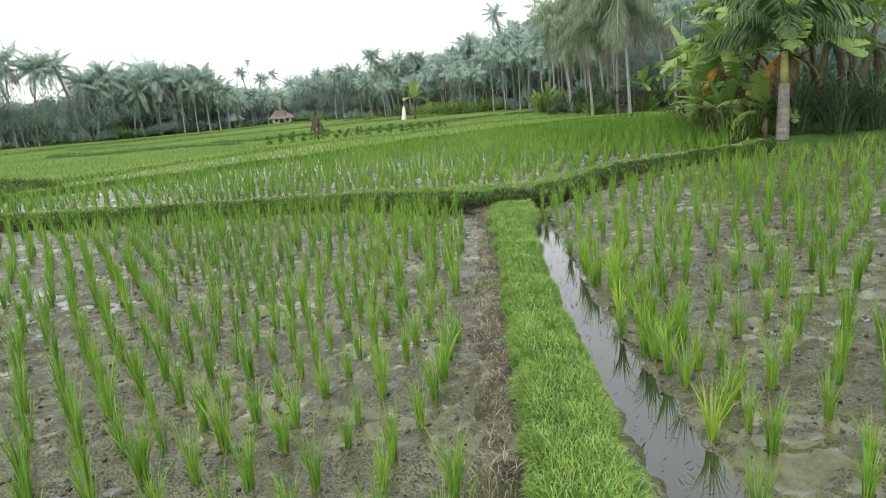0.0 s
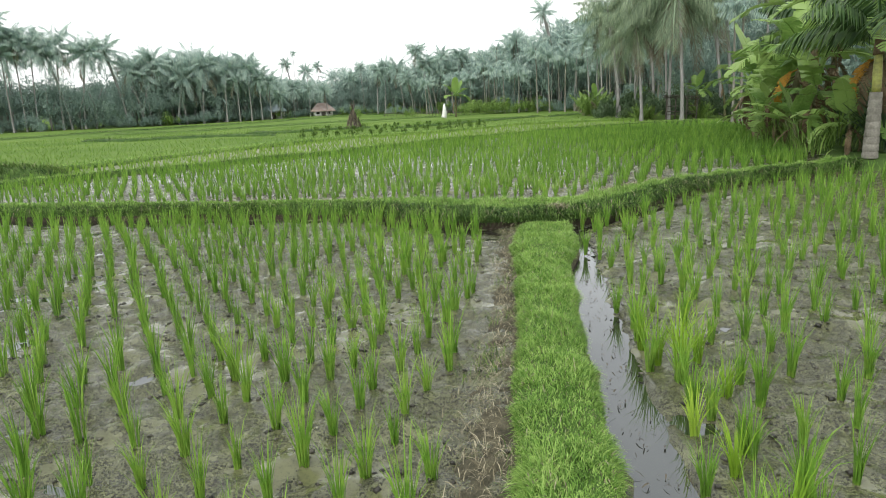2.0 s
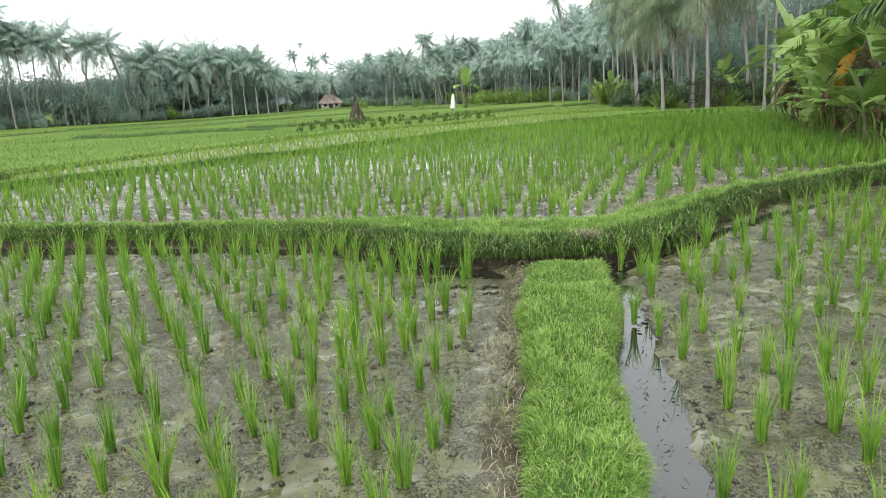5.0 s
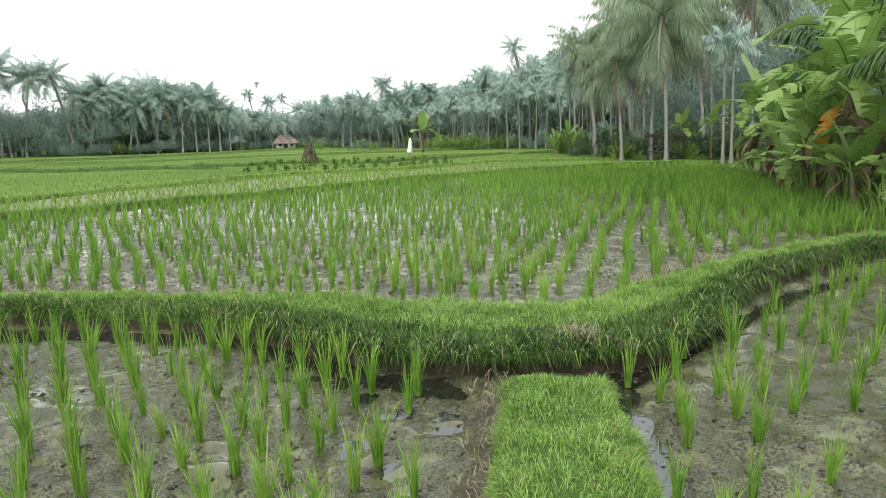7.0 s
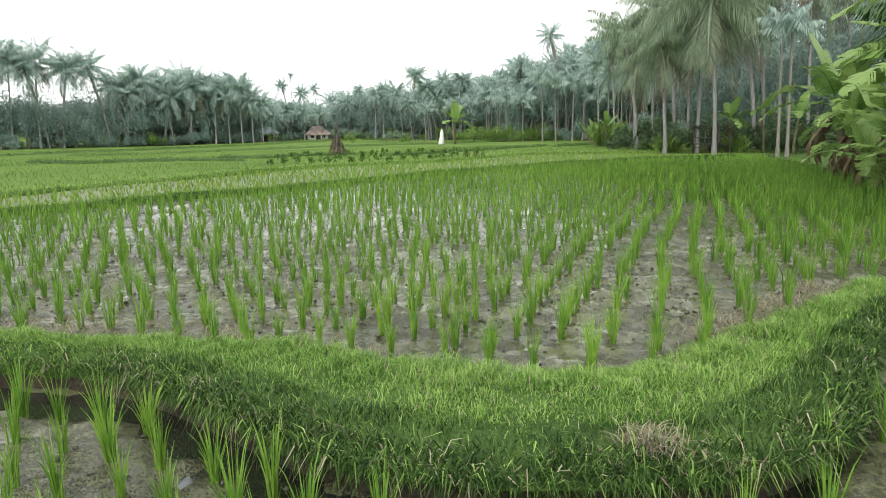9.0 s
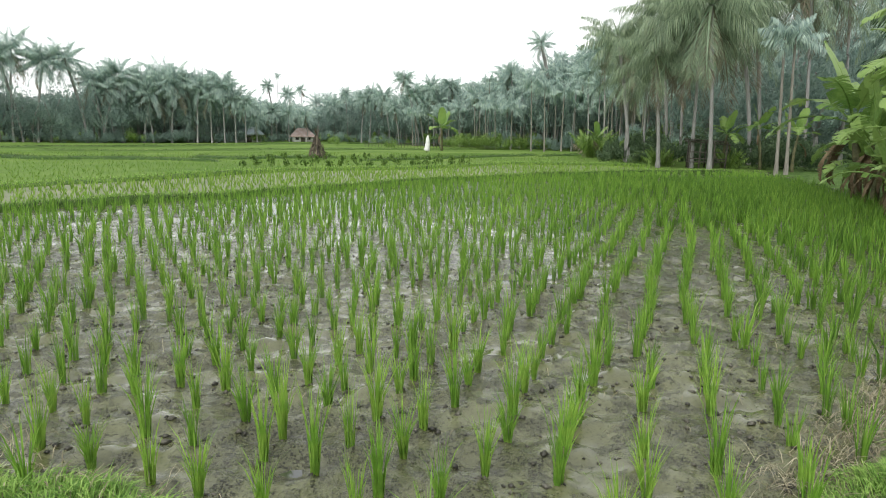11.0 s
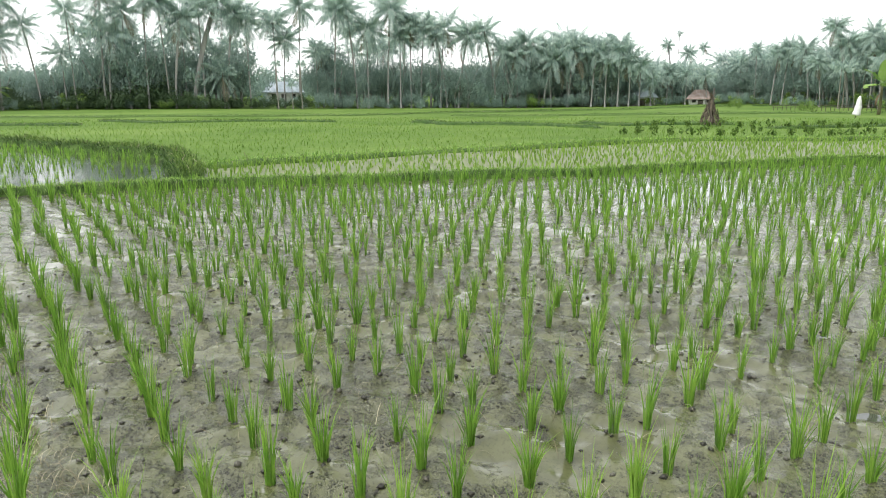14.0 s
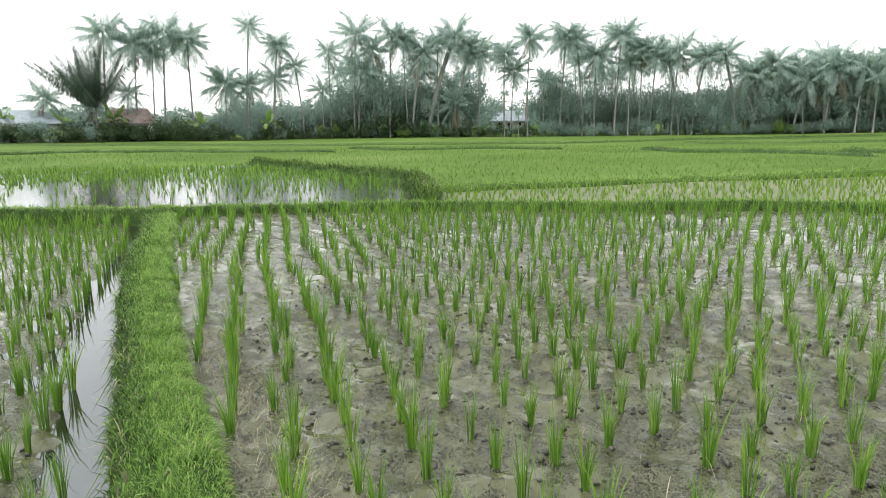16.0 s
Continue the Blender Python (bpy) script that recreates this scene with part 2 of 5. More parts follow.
GRASS_DARK = material("rank_grass", [(0.05, 0.1, 0.02), (0.11, 0.19, 0.04), (0.2, 0.3, 0.07)], scale=1.0, rough=0.6, fine=8, bump=0, spec=0.2, island=0.35, translucent=0.25)
# bund grass in a darker colour that stands for shade on bank fronts
GRASS_SHADED = material("shaded_bank_grass", [(0.022, 0.055, 0.012), (0.05, 0.105, 0.024), (0.11, 0.19, 0.045)], scale=1.6, rough=0.6, fine=8, bump=0, spec=0.2, island=0.35, translucent=0.2)
SAGO_LEAF = material("sago_leaf", [(0.055, 0.095, 0.07), (0.1, 0.15, 0.11), (0.16, 0.215, 0.155)], scale=0.8, rough=0.5, fine=5, bump=0, spec=0.35, island=0.2, translucent=0.25)
PALM_NEAR = material("palm_leaf_near", [(0.126, 0.185, 0.117), (0.239, 0.32, 0.199), (0.378, 0.456, 0.292)], scale=0.8, rough=0.5, fine=5, bump=0, spec=0.35, island=0.3, translucent=0.35)
LITTER = material("wet_litter", [(0.025, 0.02, 0.013), (0.06, 0.05, 0.032), (0.12, 0.1, 0.065)], scale=6, rough=0.5, fine=30, bump=0, spec=0.4, island=0.4)
STRAW = material("dry_straw", [(0.13, 0.115, 0.07), (0.245, 0.22, 0.145), (0.4, 0.365, 0.255)], scale=3, rough=0.8, fine=30, bump=0, spec=0.2, island=0.4)
BARK = material("palm_bark", [(0.17, 0.17, 0.16), (0.29, 0.285, 0.27), (0.42, 0.41, 0.39)], scale=1.5, rough=0.9, fine=18, bump=0.6, spec=0.1)
# distance haze is put into this leaf colour: paled and turned bluish
PALM_HAZED = material("palm_leaf_hazed", [(0.242, 0.338, 0.312), (0.385, 0.499, 0.445), (0.534, 0.645, 0.545)], scale=0.8, rough=0.55, fine=5, bump=0, spec=0.35, island=0.3, translucent=0.46)
PALM_DRY = material("palm_leaf_dry", [(0.12, 0.105, 0.07), (0.2, 0.18, 0.125), (0.28, 0.25, 0.175)], scale=1.0, rough=0.7, fine=5, bump=0, spec=0.2, island=0.3, translucent=0.2)
# far foliage: haze imitated by a blue-grey, lightened base colour
BUSH_HAZED = material("bush_leaf_hazed", [(0.179, 0.268, 0.244), (0.286, 0.387, 0.339), (0.392, 0.488, 0.404)], scale=0.5, rough=0.6, fine=4, bump=0, spec=0.3, island=0.18, translucent=0.52)
BUSH_LIGHT = material("bush_leaf_light", [(0.08, 0.15, 0.03), (0.15, 0.25, 0.05), (0.24, 0.35, 0.09)], scale=0.5, rough=0.6, fine=4, bump=0, spec=0.3, island=0.35, translucent=0.25)
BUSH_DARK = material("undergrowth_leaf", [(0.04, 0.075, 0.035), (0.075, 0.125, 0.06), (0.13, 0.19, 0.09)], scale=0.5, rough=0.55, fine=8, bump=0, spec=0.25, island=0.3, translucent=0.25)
BANANA = material("banana_leaf", [(0.07, 0.16, 0.03), (0.14, 0.263, 0.055), (0.253, 0.384, 0.101)], scale=0.9, rough=0.42, fine=12, bump=0.15, spec=0.45, translucent=0.3, per_object=0.2)
BANANA_DRY = material("banana_leaf_dry", [(0.07, 0.05, 0.028), (0.14, 0.1, 0.058), (0.22, 0.17, 0.1)], scale=2, rough=0.8, fine=25, bump=0.3, spec=0.2)
BANANA_GOLD = material("banana_leaf_golden", [(0.22, 0.1, 0.02), (0.42, 0.21, 0.025), (0.55, 0.34, 0.06)], scale=1.5, rough=0.6, fine=14, bump=0.2, spec=0.3, translucent=0.3)
STEM = material("banana_stem", [(0.05, 0.055, 0.022), (0.11, 0.11, 0.05), (0.19, 0.17, 0.09)], scale=3, rough=0.6, fine=20, bump=0.3, spec=0.3)
ARECA_RING = material("ringed_trunk", [(0.14, 0.135, 0.11), (0.23, 0.22, 0.185), (0.34, 0.325, 0.28)], scale=3, rough=0.85, fine=25, bump=0.4)
CROWNSHAFT = material("crownshaft", [(0.1, 0.1, 0.035), (0.25, 0.26, 0.06), (0.42, 0.43, 0.1)], scale=2, rough=0.4, fine=15, bump=0.1, spec=0.4)
ARECA_LEAF = material("areca_leaf", [(0.02, 0.052, 0.014), (0.042, 0.095, 0.024), (0.085, 0.155, 0.04)], scale=1.2, rough=0.45, fine=8, bump=0, spec=0.4, island=0.3, translucent=0.25)
STOOK = material("dry_stalks", [(0.05, 0.042, 0.035), (0.10, 0.085, 0.06), (0.17, 0.14, 0.10)], scale=2, rough=0.85, fine=15, bump=0, island=0.4)
WOOD = material("weathered_wood", [(0.045, 0.04, 0.034), (0.085, 0.075, 0.062), (0.15, 0.135, 0.11)], scale=3, rough=0.85, fine=40, bump=0.4)
SACK = material("white_sack", [(0.62, 0.62, 0.6), (0.74, 0.74, 0.72), (0.82, 0.82, 0.8)], scale=4, rough=0.6, fine=60, bump=0.2)
ROOF_RED = material("rusty_red_roof", [(0.28, 0.19, 0.165), (0.36, 0.28, 0.25), (0.46, 0.4, 0.37)], scale=1.2, rough=0.7, fine=10, bump=0.2)
ROOF_TIN = material("tin_roof", [(0.26, 0.32, 0.36), (0.36, 0.42, 0.46), (0.48, 0.54, 0.57)], scale=1.2, rough=0.45, fine=10, bump=0.2, metal=0.4)
PLASTER = material("white_plaster", [(0.5, 0.5, 0.48), (0.62, 0.62, 0.6), (0.72, 0.72, 0.7)], scale=2, rough=0.85, fine=20, bump=0.1)
DARK = material("dark_opening", [(0.02, 0.02, 0.02), (0.035, 0.033, 0.03)], scale=2, rough=0.6, bump=0)
WATER = material("muddy_water", [(0.014, 0.015, 0.01), (0.023, 0.025, 0.018), (0.034, 0.037, 0.028)], scale=3, rough=0.03, fine=14, bump=0.08, spec=0.8, distance=0.006)
POND = material("pond_water", [(0.03, 0.032, 0.024), (0.05, 0.052, 0.04), (0.07, 0.072, 0.056)], scale=0.8, rough=0.035, fine=11, bump=0.35, spec=0.8, distance=0.01)
PALE_FIELD = material("pale_field", [(0.085, 0.117, 0.038), (0.131, 0.158, 0.061), (0.191, 0.204, 0.099)], scale=0.8, rough=0.45, fine=7, bump=0.5, distance=0.05, spec=0.35)
for wet, n_ in ((WATER, 2.1), (POND, 1.9)):
    wet.node_tree.nodes["Principled BSDF"].inputs["IOR"].default_value = n_
    wet.node_tree.nodes["Principled BSDF"].inputs["Specular Tint"].default_value = (0.92, 0.98, 1.0, 1)

# ---- the lie of the land ----
T2 = 0.17
B_LINE = np.array([(-60, 17.6), (-30, 15.6), (-15, 14.1), (-10, 13.3), (-8, 12.97), (-6.3, 12.75), (-4, 12.55), (-2.5, 12.47), (-1.5, 12.36), (-0.7, 12.06), (0.0, 11.72), (0.5, 11.56), (0.9, 11.49), (1.4, 11.5), (1.85, 11.74), (2.35, 12.3), (3.1, 13.15), (4.1, 14.2), (5.3, 15.1), (6.6, 15.9), (8.2, 16.6), (12, 17.2), (40, 18.5)])
C_LINE = np.array([(-60, -30), (-30, -4), (-20, 6), (-15.9, 11), (-13.8, 14), (-12.5, 17), (-11.2, 19.4), (-9.3, 21.8), (-7.6, 24), (-6, 26), (-4.1, 29.7), (-1, 34.4), (2.4, 38.1), (6.5, 41.1), (12.3, 42.9), (60, 50)])
# the edge of the woods round the fields: bearing in degrees left of ahead, its distance and its level
EDGE_A = np.array([-33.5, -3.5, 1.5, 7.5, 12.5, 17.5, 24.5, 32.5, 38.5, 44.5, 51.5, 63.5, 76.5, 82.5, 93.5, 116.5])
EDGE_D = np.array([60, 78, 90, 106, 120, 120, 111, 107, 105, 104, 102, 100, 98, 96, 95, 95])
EDGE_Z = np.array([0.5, 0.7, 0.75, 0.9, 1.2, 1.4, 1.0, 0.85, 0.9, 0.85, 0.95, 1.05, 0.95, 1.05, 1.15, 1.2])


def y_b(x):
    return np.interp(x, B_LINE[:, 0], B_LINE[:, 1])


def beyond_c(x, y):
    """Rough distance past the long bund that bounds the second field."""
    return (y - np.interp(x, C_LINE[:, 0], C_LINE[:, 1])) * 0.6


def smooth(a, b, x):
    t = np.clip((x - a) / (b - a), 0, 1)
    return t * t * (3 - 2 * t)


def bearing(x, y):
    return np.degrees(np.arctan2(-(x - 0.6), y - 12.2))


def far_level(x, y):
    """Flat fields, then terraces that climb to the edge of the woods."""
    d, a = np.hypot(x - 0.6, y - 12.2), bearing(x, y)
    edge, top = np.interp(a, EDGE_A, EDGE_D), np.interp(a, EDGE_A, EDGE_Z)
    low = 0.18
    return low + (top - low) * np.clip((d / edge - 0.3) / 0.7, 0, 1) + 0.05 * np.clip(d - edge - 3, 0, 60) + 0.008 * np.maximum(0, d - edge)


def ground_z(x, y):
    """The height of the ground, without fine relief."""
    x, y = np.asarray(x, float), np.asarray(y, float)
    z = T2 * smooth(0.0, 0.22, y - y_b(x))
    k = smooth(-0.1, 0.25, beyond_c(x, y))
    back = smooth(-8, -40, y)
    right = smooth(8.2, 10.0, x - 0.24 * (y - 16.5) + 1.2) * smooth(-0.1, 0.6, y - y_b(x))
    z = z + right * 0.12
    return np.maximum(z * (1 - k) + k * far_level(x, y), 0) + back * 0.6

rng = np.random.RandomState(7)


def steps(lo, hi, near_lo, near_hi, fine, grow=1.12):
    """Grid lines: fine between near_lo and near_hi, wider and wider outside."""
    mid = list(np.arange(near_lo, near_hi, fine))
    up, s = [near_hi], fine
    while up[-1] < hi:
        s *= grow
        up.append(up[-1] + s)
    down, s = [near_lo], fine
    while down[-1] > lo:
        s *= grow
        down.append(down[-1] - s)
    return np.array(down[1:][::-1] + mid + up)


def relief(x, y):
    """Footprints and clods in the mud."""
    near = smooth(16, 6, np.abs(x + 1)) * smooth(-1, 1, y) * smooth(27, 20, y)
    r = 0.012 * wobble(x, y, 7.0, 1) + 0.013 * wobble(x, y, 17.0, 2) + 0.014 * np.abs(wobble(x, y, 33.0, 3)) - 0.007 + 0.012 * wobble(x, y, 1.3, 4)
    return r * (0.5 + 0.95 * near)


def channel_a(x, y):
    """The wet furrow beside the first path, and the one at the foot of the cross bund."""
    a = np.exp(-((x - 1.44 - 0.03 * np.abs(y - 5.5)) / (0.14 + 0.012 * np.abs(y - 5.5))) ** 4) * smooth(11.6, 10.6, y)
    b = np.exp(-((y - y_b(x) + 0.74 - 0.34 * smooth(0.3, -1.8, x)) / (0.14 + 0.05 * smooth(-0.3, -1.5, x))) ** 2) * smooth(6.0, 4.5, x)
    b = b * (1 - smooth(0.45, 0.7, x) * smooth(1.85, 1.6, x))
    return np.maximum(a, b)


LINE_4 = np.array([(-33, 20.8), (-30.5, 20.9), (-25.1, 21.3), (-21.1, 21.6), (-19, 21.9), (-17, 21.7), (-14, 20.1), (-11.9, 19.1)])
LINE_5 = np.array([(-14.8, 21), (-14.4, 23.2), (-13.8, 25.3), (-13.2, 27.2), (-12.6, 29), (-12, 31), (-11.4, 33.5), (-10.8, 36.5), (-8.2, 40.8), (-4.7, 43.4), (-1, 46.8), (1.3, 50.4), (5, 49.3), (9.5, 48.4)])
A_5, D_5 = bearing(*LINE_5.T), np.hypot(LINE_5[:, 0] - 0.6, LINE_5[:, 1] - 12.2)


def third_field(x, y):
    """The sparse pale field behind the long bund."""
    a = bearing(x, y)
    return (beyond_c(x, y) > 0.1) & (a > A_5[-1]) & (np.hypot(x - 0.6, y - 12.2) < np.interp(a, A_5[::-1], D_5[::-1])) & (y > np.interp(x, LINE_4[:, 0], LINE_4[:, 1]))


def flooded(x, y):
    """The flooded field to the west."""
    return (beyond_c(x, y) > 0.1) & (np.hypot(x - 0.6, y - 12.2) < 33.5) & (x < -11) & (y < np.interp(x, LINE_4[:, 0], LINE_4[:, 1])) & (y > -16)


# ---- ground ----
gx = steps(-1500, 1500, -5.0, 4.5, 0.042, 1.065)
gy = steps(-600, 2500, 1.8, 16.5, 0.042, 1.065)
X, Y = np.meshgrid(gx, gy)
past = beyond_c(X, Y) > 0.1
Z = ground_z(X, Y) + np.where(past, 0.03 * wobble(X, Y, 0.9, 6), relief(X, Y)) - 0.1 * channel_a(X, Y)
nx, ny = len(gx), len(gy)
ii, jj = np.meshgrid(np.arange(nx - 1), np.arange(ny - 1))
quads = np.stack([jj * nx + ii, jj * nx + ii + 1, (jj + 1) * nx + ii + 1, (jj + 1) * nx + ii], -1).reshape(-1, 4)
cx, cy = (gx[:-1] + gx[1:]) / 2, (gy[:-1] + gy[1:]) / 2
CX, CY = np.meshgrid(cx, cy)
slot = np.where(beyond_c(CX, CY) > 0.1, 1, 0)
slot[(slot == 0) & (CY > y_b(CX))] = 4
slot[flooded(CX, CY)] = 0
slot[third_field(CX, CY)] = 3
slot[(CX - 0.24 * (CY - 16.5) + 1.2 > 9.0) & (CY > y_b(CX))] = 2
slot[(CY < -12)] = 1
ground = tagged(new("ground", mesh_from("ground", np.stack([X, Y, Z], -1).reshape(-1, 3), quads, [MUD, GRASSY, TURF, PALE_FIELD, MUD_SMOOTH], slot.ravel(), True)),
                "wet grey-brown paddy mud and green terraced fields", "ground", kind="structure")


# ---- standing water ----
def water_sheet(name, x0, x1, y0, y1, z, label, n=2, keep=None, mat=None):
    xs, ys = np.linspace(x0, x1, n), np.linspace(y0, y1, n)
    A, B = np.meshgrid(xs, ys)
    i, j = np.meshgrid(np.arange(n - 1), np.arange(n - 1))
    f = np.stack([j * n + i, j * n + i + 1, (j + 1) * n + i + 1, (j + 1) * n + i], -1).reshape(-1, 4)
    if keep is not None:
        mx, my = A.ravel()[f].mean(1), B.ravel()[f].mean(1)
        f = f[keep(mx, my)]
    return tagged(new(name, mesh_from(name, np.stack([A, B, z(A, B) if callable(z) else np.full_like(A, z)], -1).reshape(-1, 3), f, [mat or WATER])), label, "water", kind="structure")


water_sheet("water_1", -17, 9, -3, 17, lambda x, y: -0.042 + 0.02 * smooth(-2.0, -5.5, x), "thin brown water film over paddy mud", 200, lambda x, y: (y < y_b(x) - 0.08) & (beyond_c(x, y) < -0.1))
water_sheet("water_5", -17, 10, 12, 41, lambda x, y: T2 - 0.05 + 0.047 * smooth(14, 27, y), "thin shining water between the rice rows", 260, lambda x, y: (y > y_b(x) + 0.25) & (beyond_c(x, y) < -0.05) & (x - 0.24 * (y - 16.5) + 1.2 < 8.6), POND)
water_sheet("water_3", -36, -10, -18, 24, 0.235, "bright flooded field reflecting the white sky", 120, flooded, POND)


# ---- bunds ----
def along(line, step):
    """A line resampled evenly and smoothed."""
    line = np.asarray(line, float)
    s = np.concatenate([[0], np.cumsum(np.hypot(*np.diff(line, axis=0).T))])
    u = np.arange(0, s[-1], step)
    p = np.stack([np.interp(u, s, line[:, 0]), np.interp(u, s, line[:, 1])], 1)
    k = max(1, int(0.5 / step))
    if len(p) > 4 * k:
        ker = np.ones(2 * k + 1) / (2 * k + 1)
        q = np.pad(p, ((k, k), (0, 0)), mode="edge")
        p = np.stack([np.convolve(q[:, 0], ker, "valid"), np.convolve(q[:, 1], ker, "valid")], 1)
    return p


def bund(name, line, width, top, step, label, mats, seed, edge=0.06, foot=0.25, density=2500, length=0.07, grass_mat=None, droop=0.0, wider=None, hang=False):
    """A bank of earth along a line, with its grass. top: height over the higher side; width: of its crown."""
    p = along(line, step)
    d = np.gradient(p, axis=0)
    d /= np.linalg.norm(d, axis=1)[:, None]
    nrm = np.stack([-d[:, 1], d[:, 0]], 1)
    h = width / 2
    prof = np.array([-h - foot, -h - 0.86 * foot, -h - 0.4 * foot, -h * 0.85, -h * 0.3, h * 0.3, h * 0.85, h + 0.4 * foot, h + 0.86 * foot, h + foot])
    share = np.array([-0.4, 0.32, 0.78, 0.97, 1.0, 1.0, 0.97, 0.78, 0.32, -0.4])
    if hang and step < 0.1:
        # the front is undercut below its overhanging turf
        prof[:3], share[:3] = (-h - 0.5 * foot, -h - 0.35 * foot, -h - 0.95 * foot), (-0.4, 0.3, 0.68)
    zl = ground_z(*(p - nrm * (h + foot + 0.15)).T)
    zr = ground_z(*(p + nrm * (h + foot + 0.15)).T)
    zt = np.maximum(zl, zr) + top + 0.02 * wobble(p[:, 0], p[:, 1], 1.8, seed)
    wide = 1 + 0.16 * wobble(p[:, 0], p[:, 1], 2.3, seed + 1)
    wide2 = 1 + 0.16 * wobble(p[:, 0], p[:, 1], 2.3, seed + 2)
    if wider is not None:
        wide, wide2 = wide * wider(p[:, 0], p[:, 1]), wide2 * wider(p[:, 0], p[:, 1])
    k = len(prof)
    off = prof[None] * np.where(prof[None] < 0, wide[:, None], wide2[:, None])
    low = np.where(prof[None] < 0, zl[:, None], zr[:, None])
    xy = p[:, None, :] + nrm[:, None, :] * off[..., None]
    ends = np.clip(np.minimum(np.arange(len(p)), len(p) - 1 - np.arange(len(p))) * step / (0.32 if step < 0.1 else 0.9), 0.0, 1)
    zt = np.maximum(zl, zr) + (zt - np.maximum(zl, zr)) * np.sqrt(ends)
    z = low + (zt[:, None] - low) * share[None]
    if step < 0.1:
        xy = p[:, None, :] + nrm[:, None, :] * (off * (0.5 + 0.5 * np.sqrt(ends))[:, None])[..., None]
    z = z + edge * 0.25 * wobble(xy[..., 0], xy[..., 1], 9.0, seed + 3) * (share[None] > 0)
    v = np.concatenate([xy, z[..., None]], -1)
    n = len(p)
    i, j = np.meshgrid(np.arange(n - 1), np.arange(k - 1), indexing="ij")
    f = np.stack([i * k + j, (i + 1) * k + j, (i + 1) * k + j + 1, i * k + j + 1], -1).reshape(-1, 4)
    bank = (share[j] + share[np.minimum(j + 1, k - 1)]).ravel() < 0.1
    root = new(name, mesh_from(name, v.reshape(-1, 3), f, mats, bank.astype(int), True))
    tagged(root, label, "bund", kind="structure")
    # grass blades, on the crown and down the banks
    rs = np.random.RandomState(seed)
    total = (width + 1.2 * foot) * step * n
    m = int(total * density)
    a, b = rs.uniform(0, n - 1.001, m), rs.uniform(0.9, k - 1.9, m)
    i0, j0 = a.astype(int), b.astype(int)
    fa, fb = (a - i0)[:, None], (b - j0)[:, None]
    base = (v[i0, j0] * (1 - fa) + v[i0 + 1, j0] * fa) * (1 - fb) + (v[i0, j0 + 1] * (1 - fa) + v[i0 + 1, j0 + 1] * fa) * fb
    side = (b - (k - 1) / 2) / ((k - 1) / 2)
    az = np.where(rs.rand(m) < np.clip(np.abs(side) * 1.5 - 0.35, 0, 0.9),
                  np.arctan2(nrm[i0, 1] * np.sign(side), nrm[i0, 0] * np.sign(side)) + rs.normal(0, 0.5, m), rs.uniform(0, 2 * np.pi, m))
    ln = length * rs.uniform(0.55, 1.5, m) * (1 + droop * np.abs(side))
    lean = np.clip(rs.uniform(0.35, 1.0, m) + 0.25 * np.abs(side), 0, 0.97)
    w = length * rs.uniform(0.07, 0.12, m)
    far = np.maximum(0, np.abs(base[:, 0] - 0.5) - 5)
    keep = rs.rand(m) < 1 / (1 + 0.35 * far) if step < 0.1 else np.ones(m, bool)
    grow = np.minimum(1 + 0.12 * far, 2.2) if step < 0.1 else np.ones(m)
    patch = wobble(base[:, 0], base[:, 1], 4.5, seed + 7)
    if hang and step < 0.1:
        ln = ln * (0.62 + 0.38 * smooth(-2.2, -0.5, base[:, 0]))
    tuft = wobble(base[:, 0], base[:, 1], 16.0, seed + 6)
    ln = ln * np.clip(1 + 0.4 * patch + 0.55 * tuft, 0.35, 2.4)
    keep = keep & (rs.rand(m) < 0.8 + 0.4 * wobble(base[:, 0], base[:, 1], 13.0, seed + 8))
    keep = keep & ((base[:, 1] > 1.6) | (rs.rand(m) < 0.12))
    w, ln = w * grow, ln * np.minimum(grow, 1.4)
    base, az, ln, lean, w = base[keep], az[keep], ln[keep], lean[keep], w[keep]
    m = len(base)
    sink = np.clip(np.abs(side[keep]) * 1.6 - 0.75, 0, 0.9) * rs.uniform(0.3, 1.2, m) * droop
    gv, gf = blades(base, az, ln, lean, w, rs.uniform(-0.8, 0.8, m), 1.6, sink, True)
    if hang:
        pick = np.nonzero((side[keep] < -0.4) & ((step > 0.1) | (rs.rand(m) < 0.3 + 0.7 * smooth(-2.4, -0.8, base[:, 0]))) & (rs.rand(m) < 0.6 + 0.4 * (wobble(base[:, 0], base[:, 1], 5.0, seed + 9) > 0)))[0]
        c = len(pick)
        hv, hf = blades(base[pick] + np.array([0, 0, 0.02]), az[pick] + rs.normal(0, 1.0, c), 0.14 * rs.uniform(0.4, 1.6, c), rs.uniform(0.5, 0.97, c), rs.uniform(0.005, 0.01, c), rs.uniform(-1, 1, c), 1.5, rs.uniform(0.0, 1.3, c), True)
        # the hanging grass carries the shade of the bank front in its colour
        part("hanging_grass", mesh_from("hanging_grass", hv, hf, [GRASS_SHADED, STRAW, GRASS], np.repeat(np.where(rs.rand(c) < 0.1, 1, np.where(rs.rand(c) < 0.16, 2, 0)), 3)), root, "long grass hanging over the bank, coloured as shaded")["kind"] = "stuff"
    tone = (rs.rand(m) < 0.05).astype(int)
    # blades on the front side are coloured as if in shade
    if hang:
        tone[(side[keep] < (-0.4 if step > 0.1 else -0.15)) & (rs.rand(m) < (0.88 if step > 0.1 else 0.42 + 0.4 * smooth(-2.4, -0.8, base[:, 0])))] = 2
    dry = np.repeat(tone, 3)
    part("grass", mesh_from("grass", gv, gf, [grass_mat or GRASS, STRAW, GRASS_SHADED], dry), root, "short bright green grass")["kind"] = "stuff"
    return root


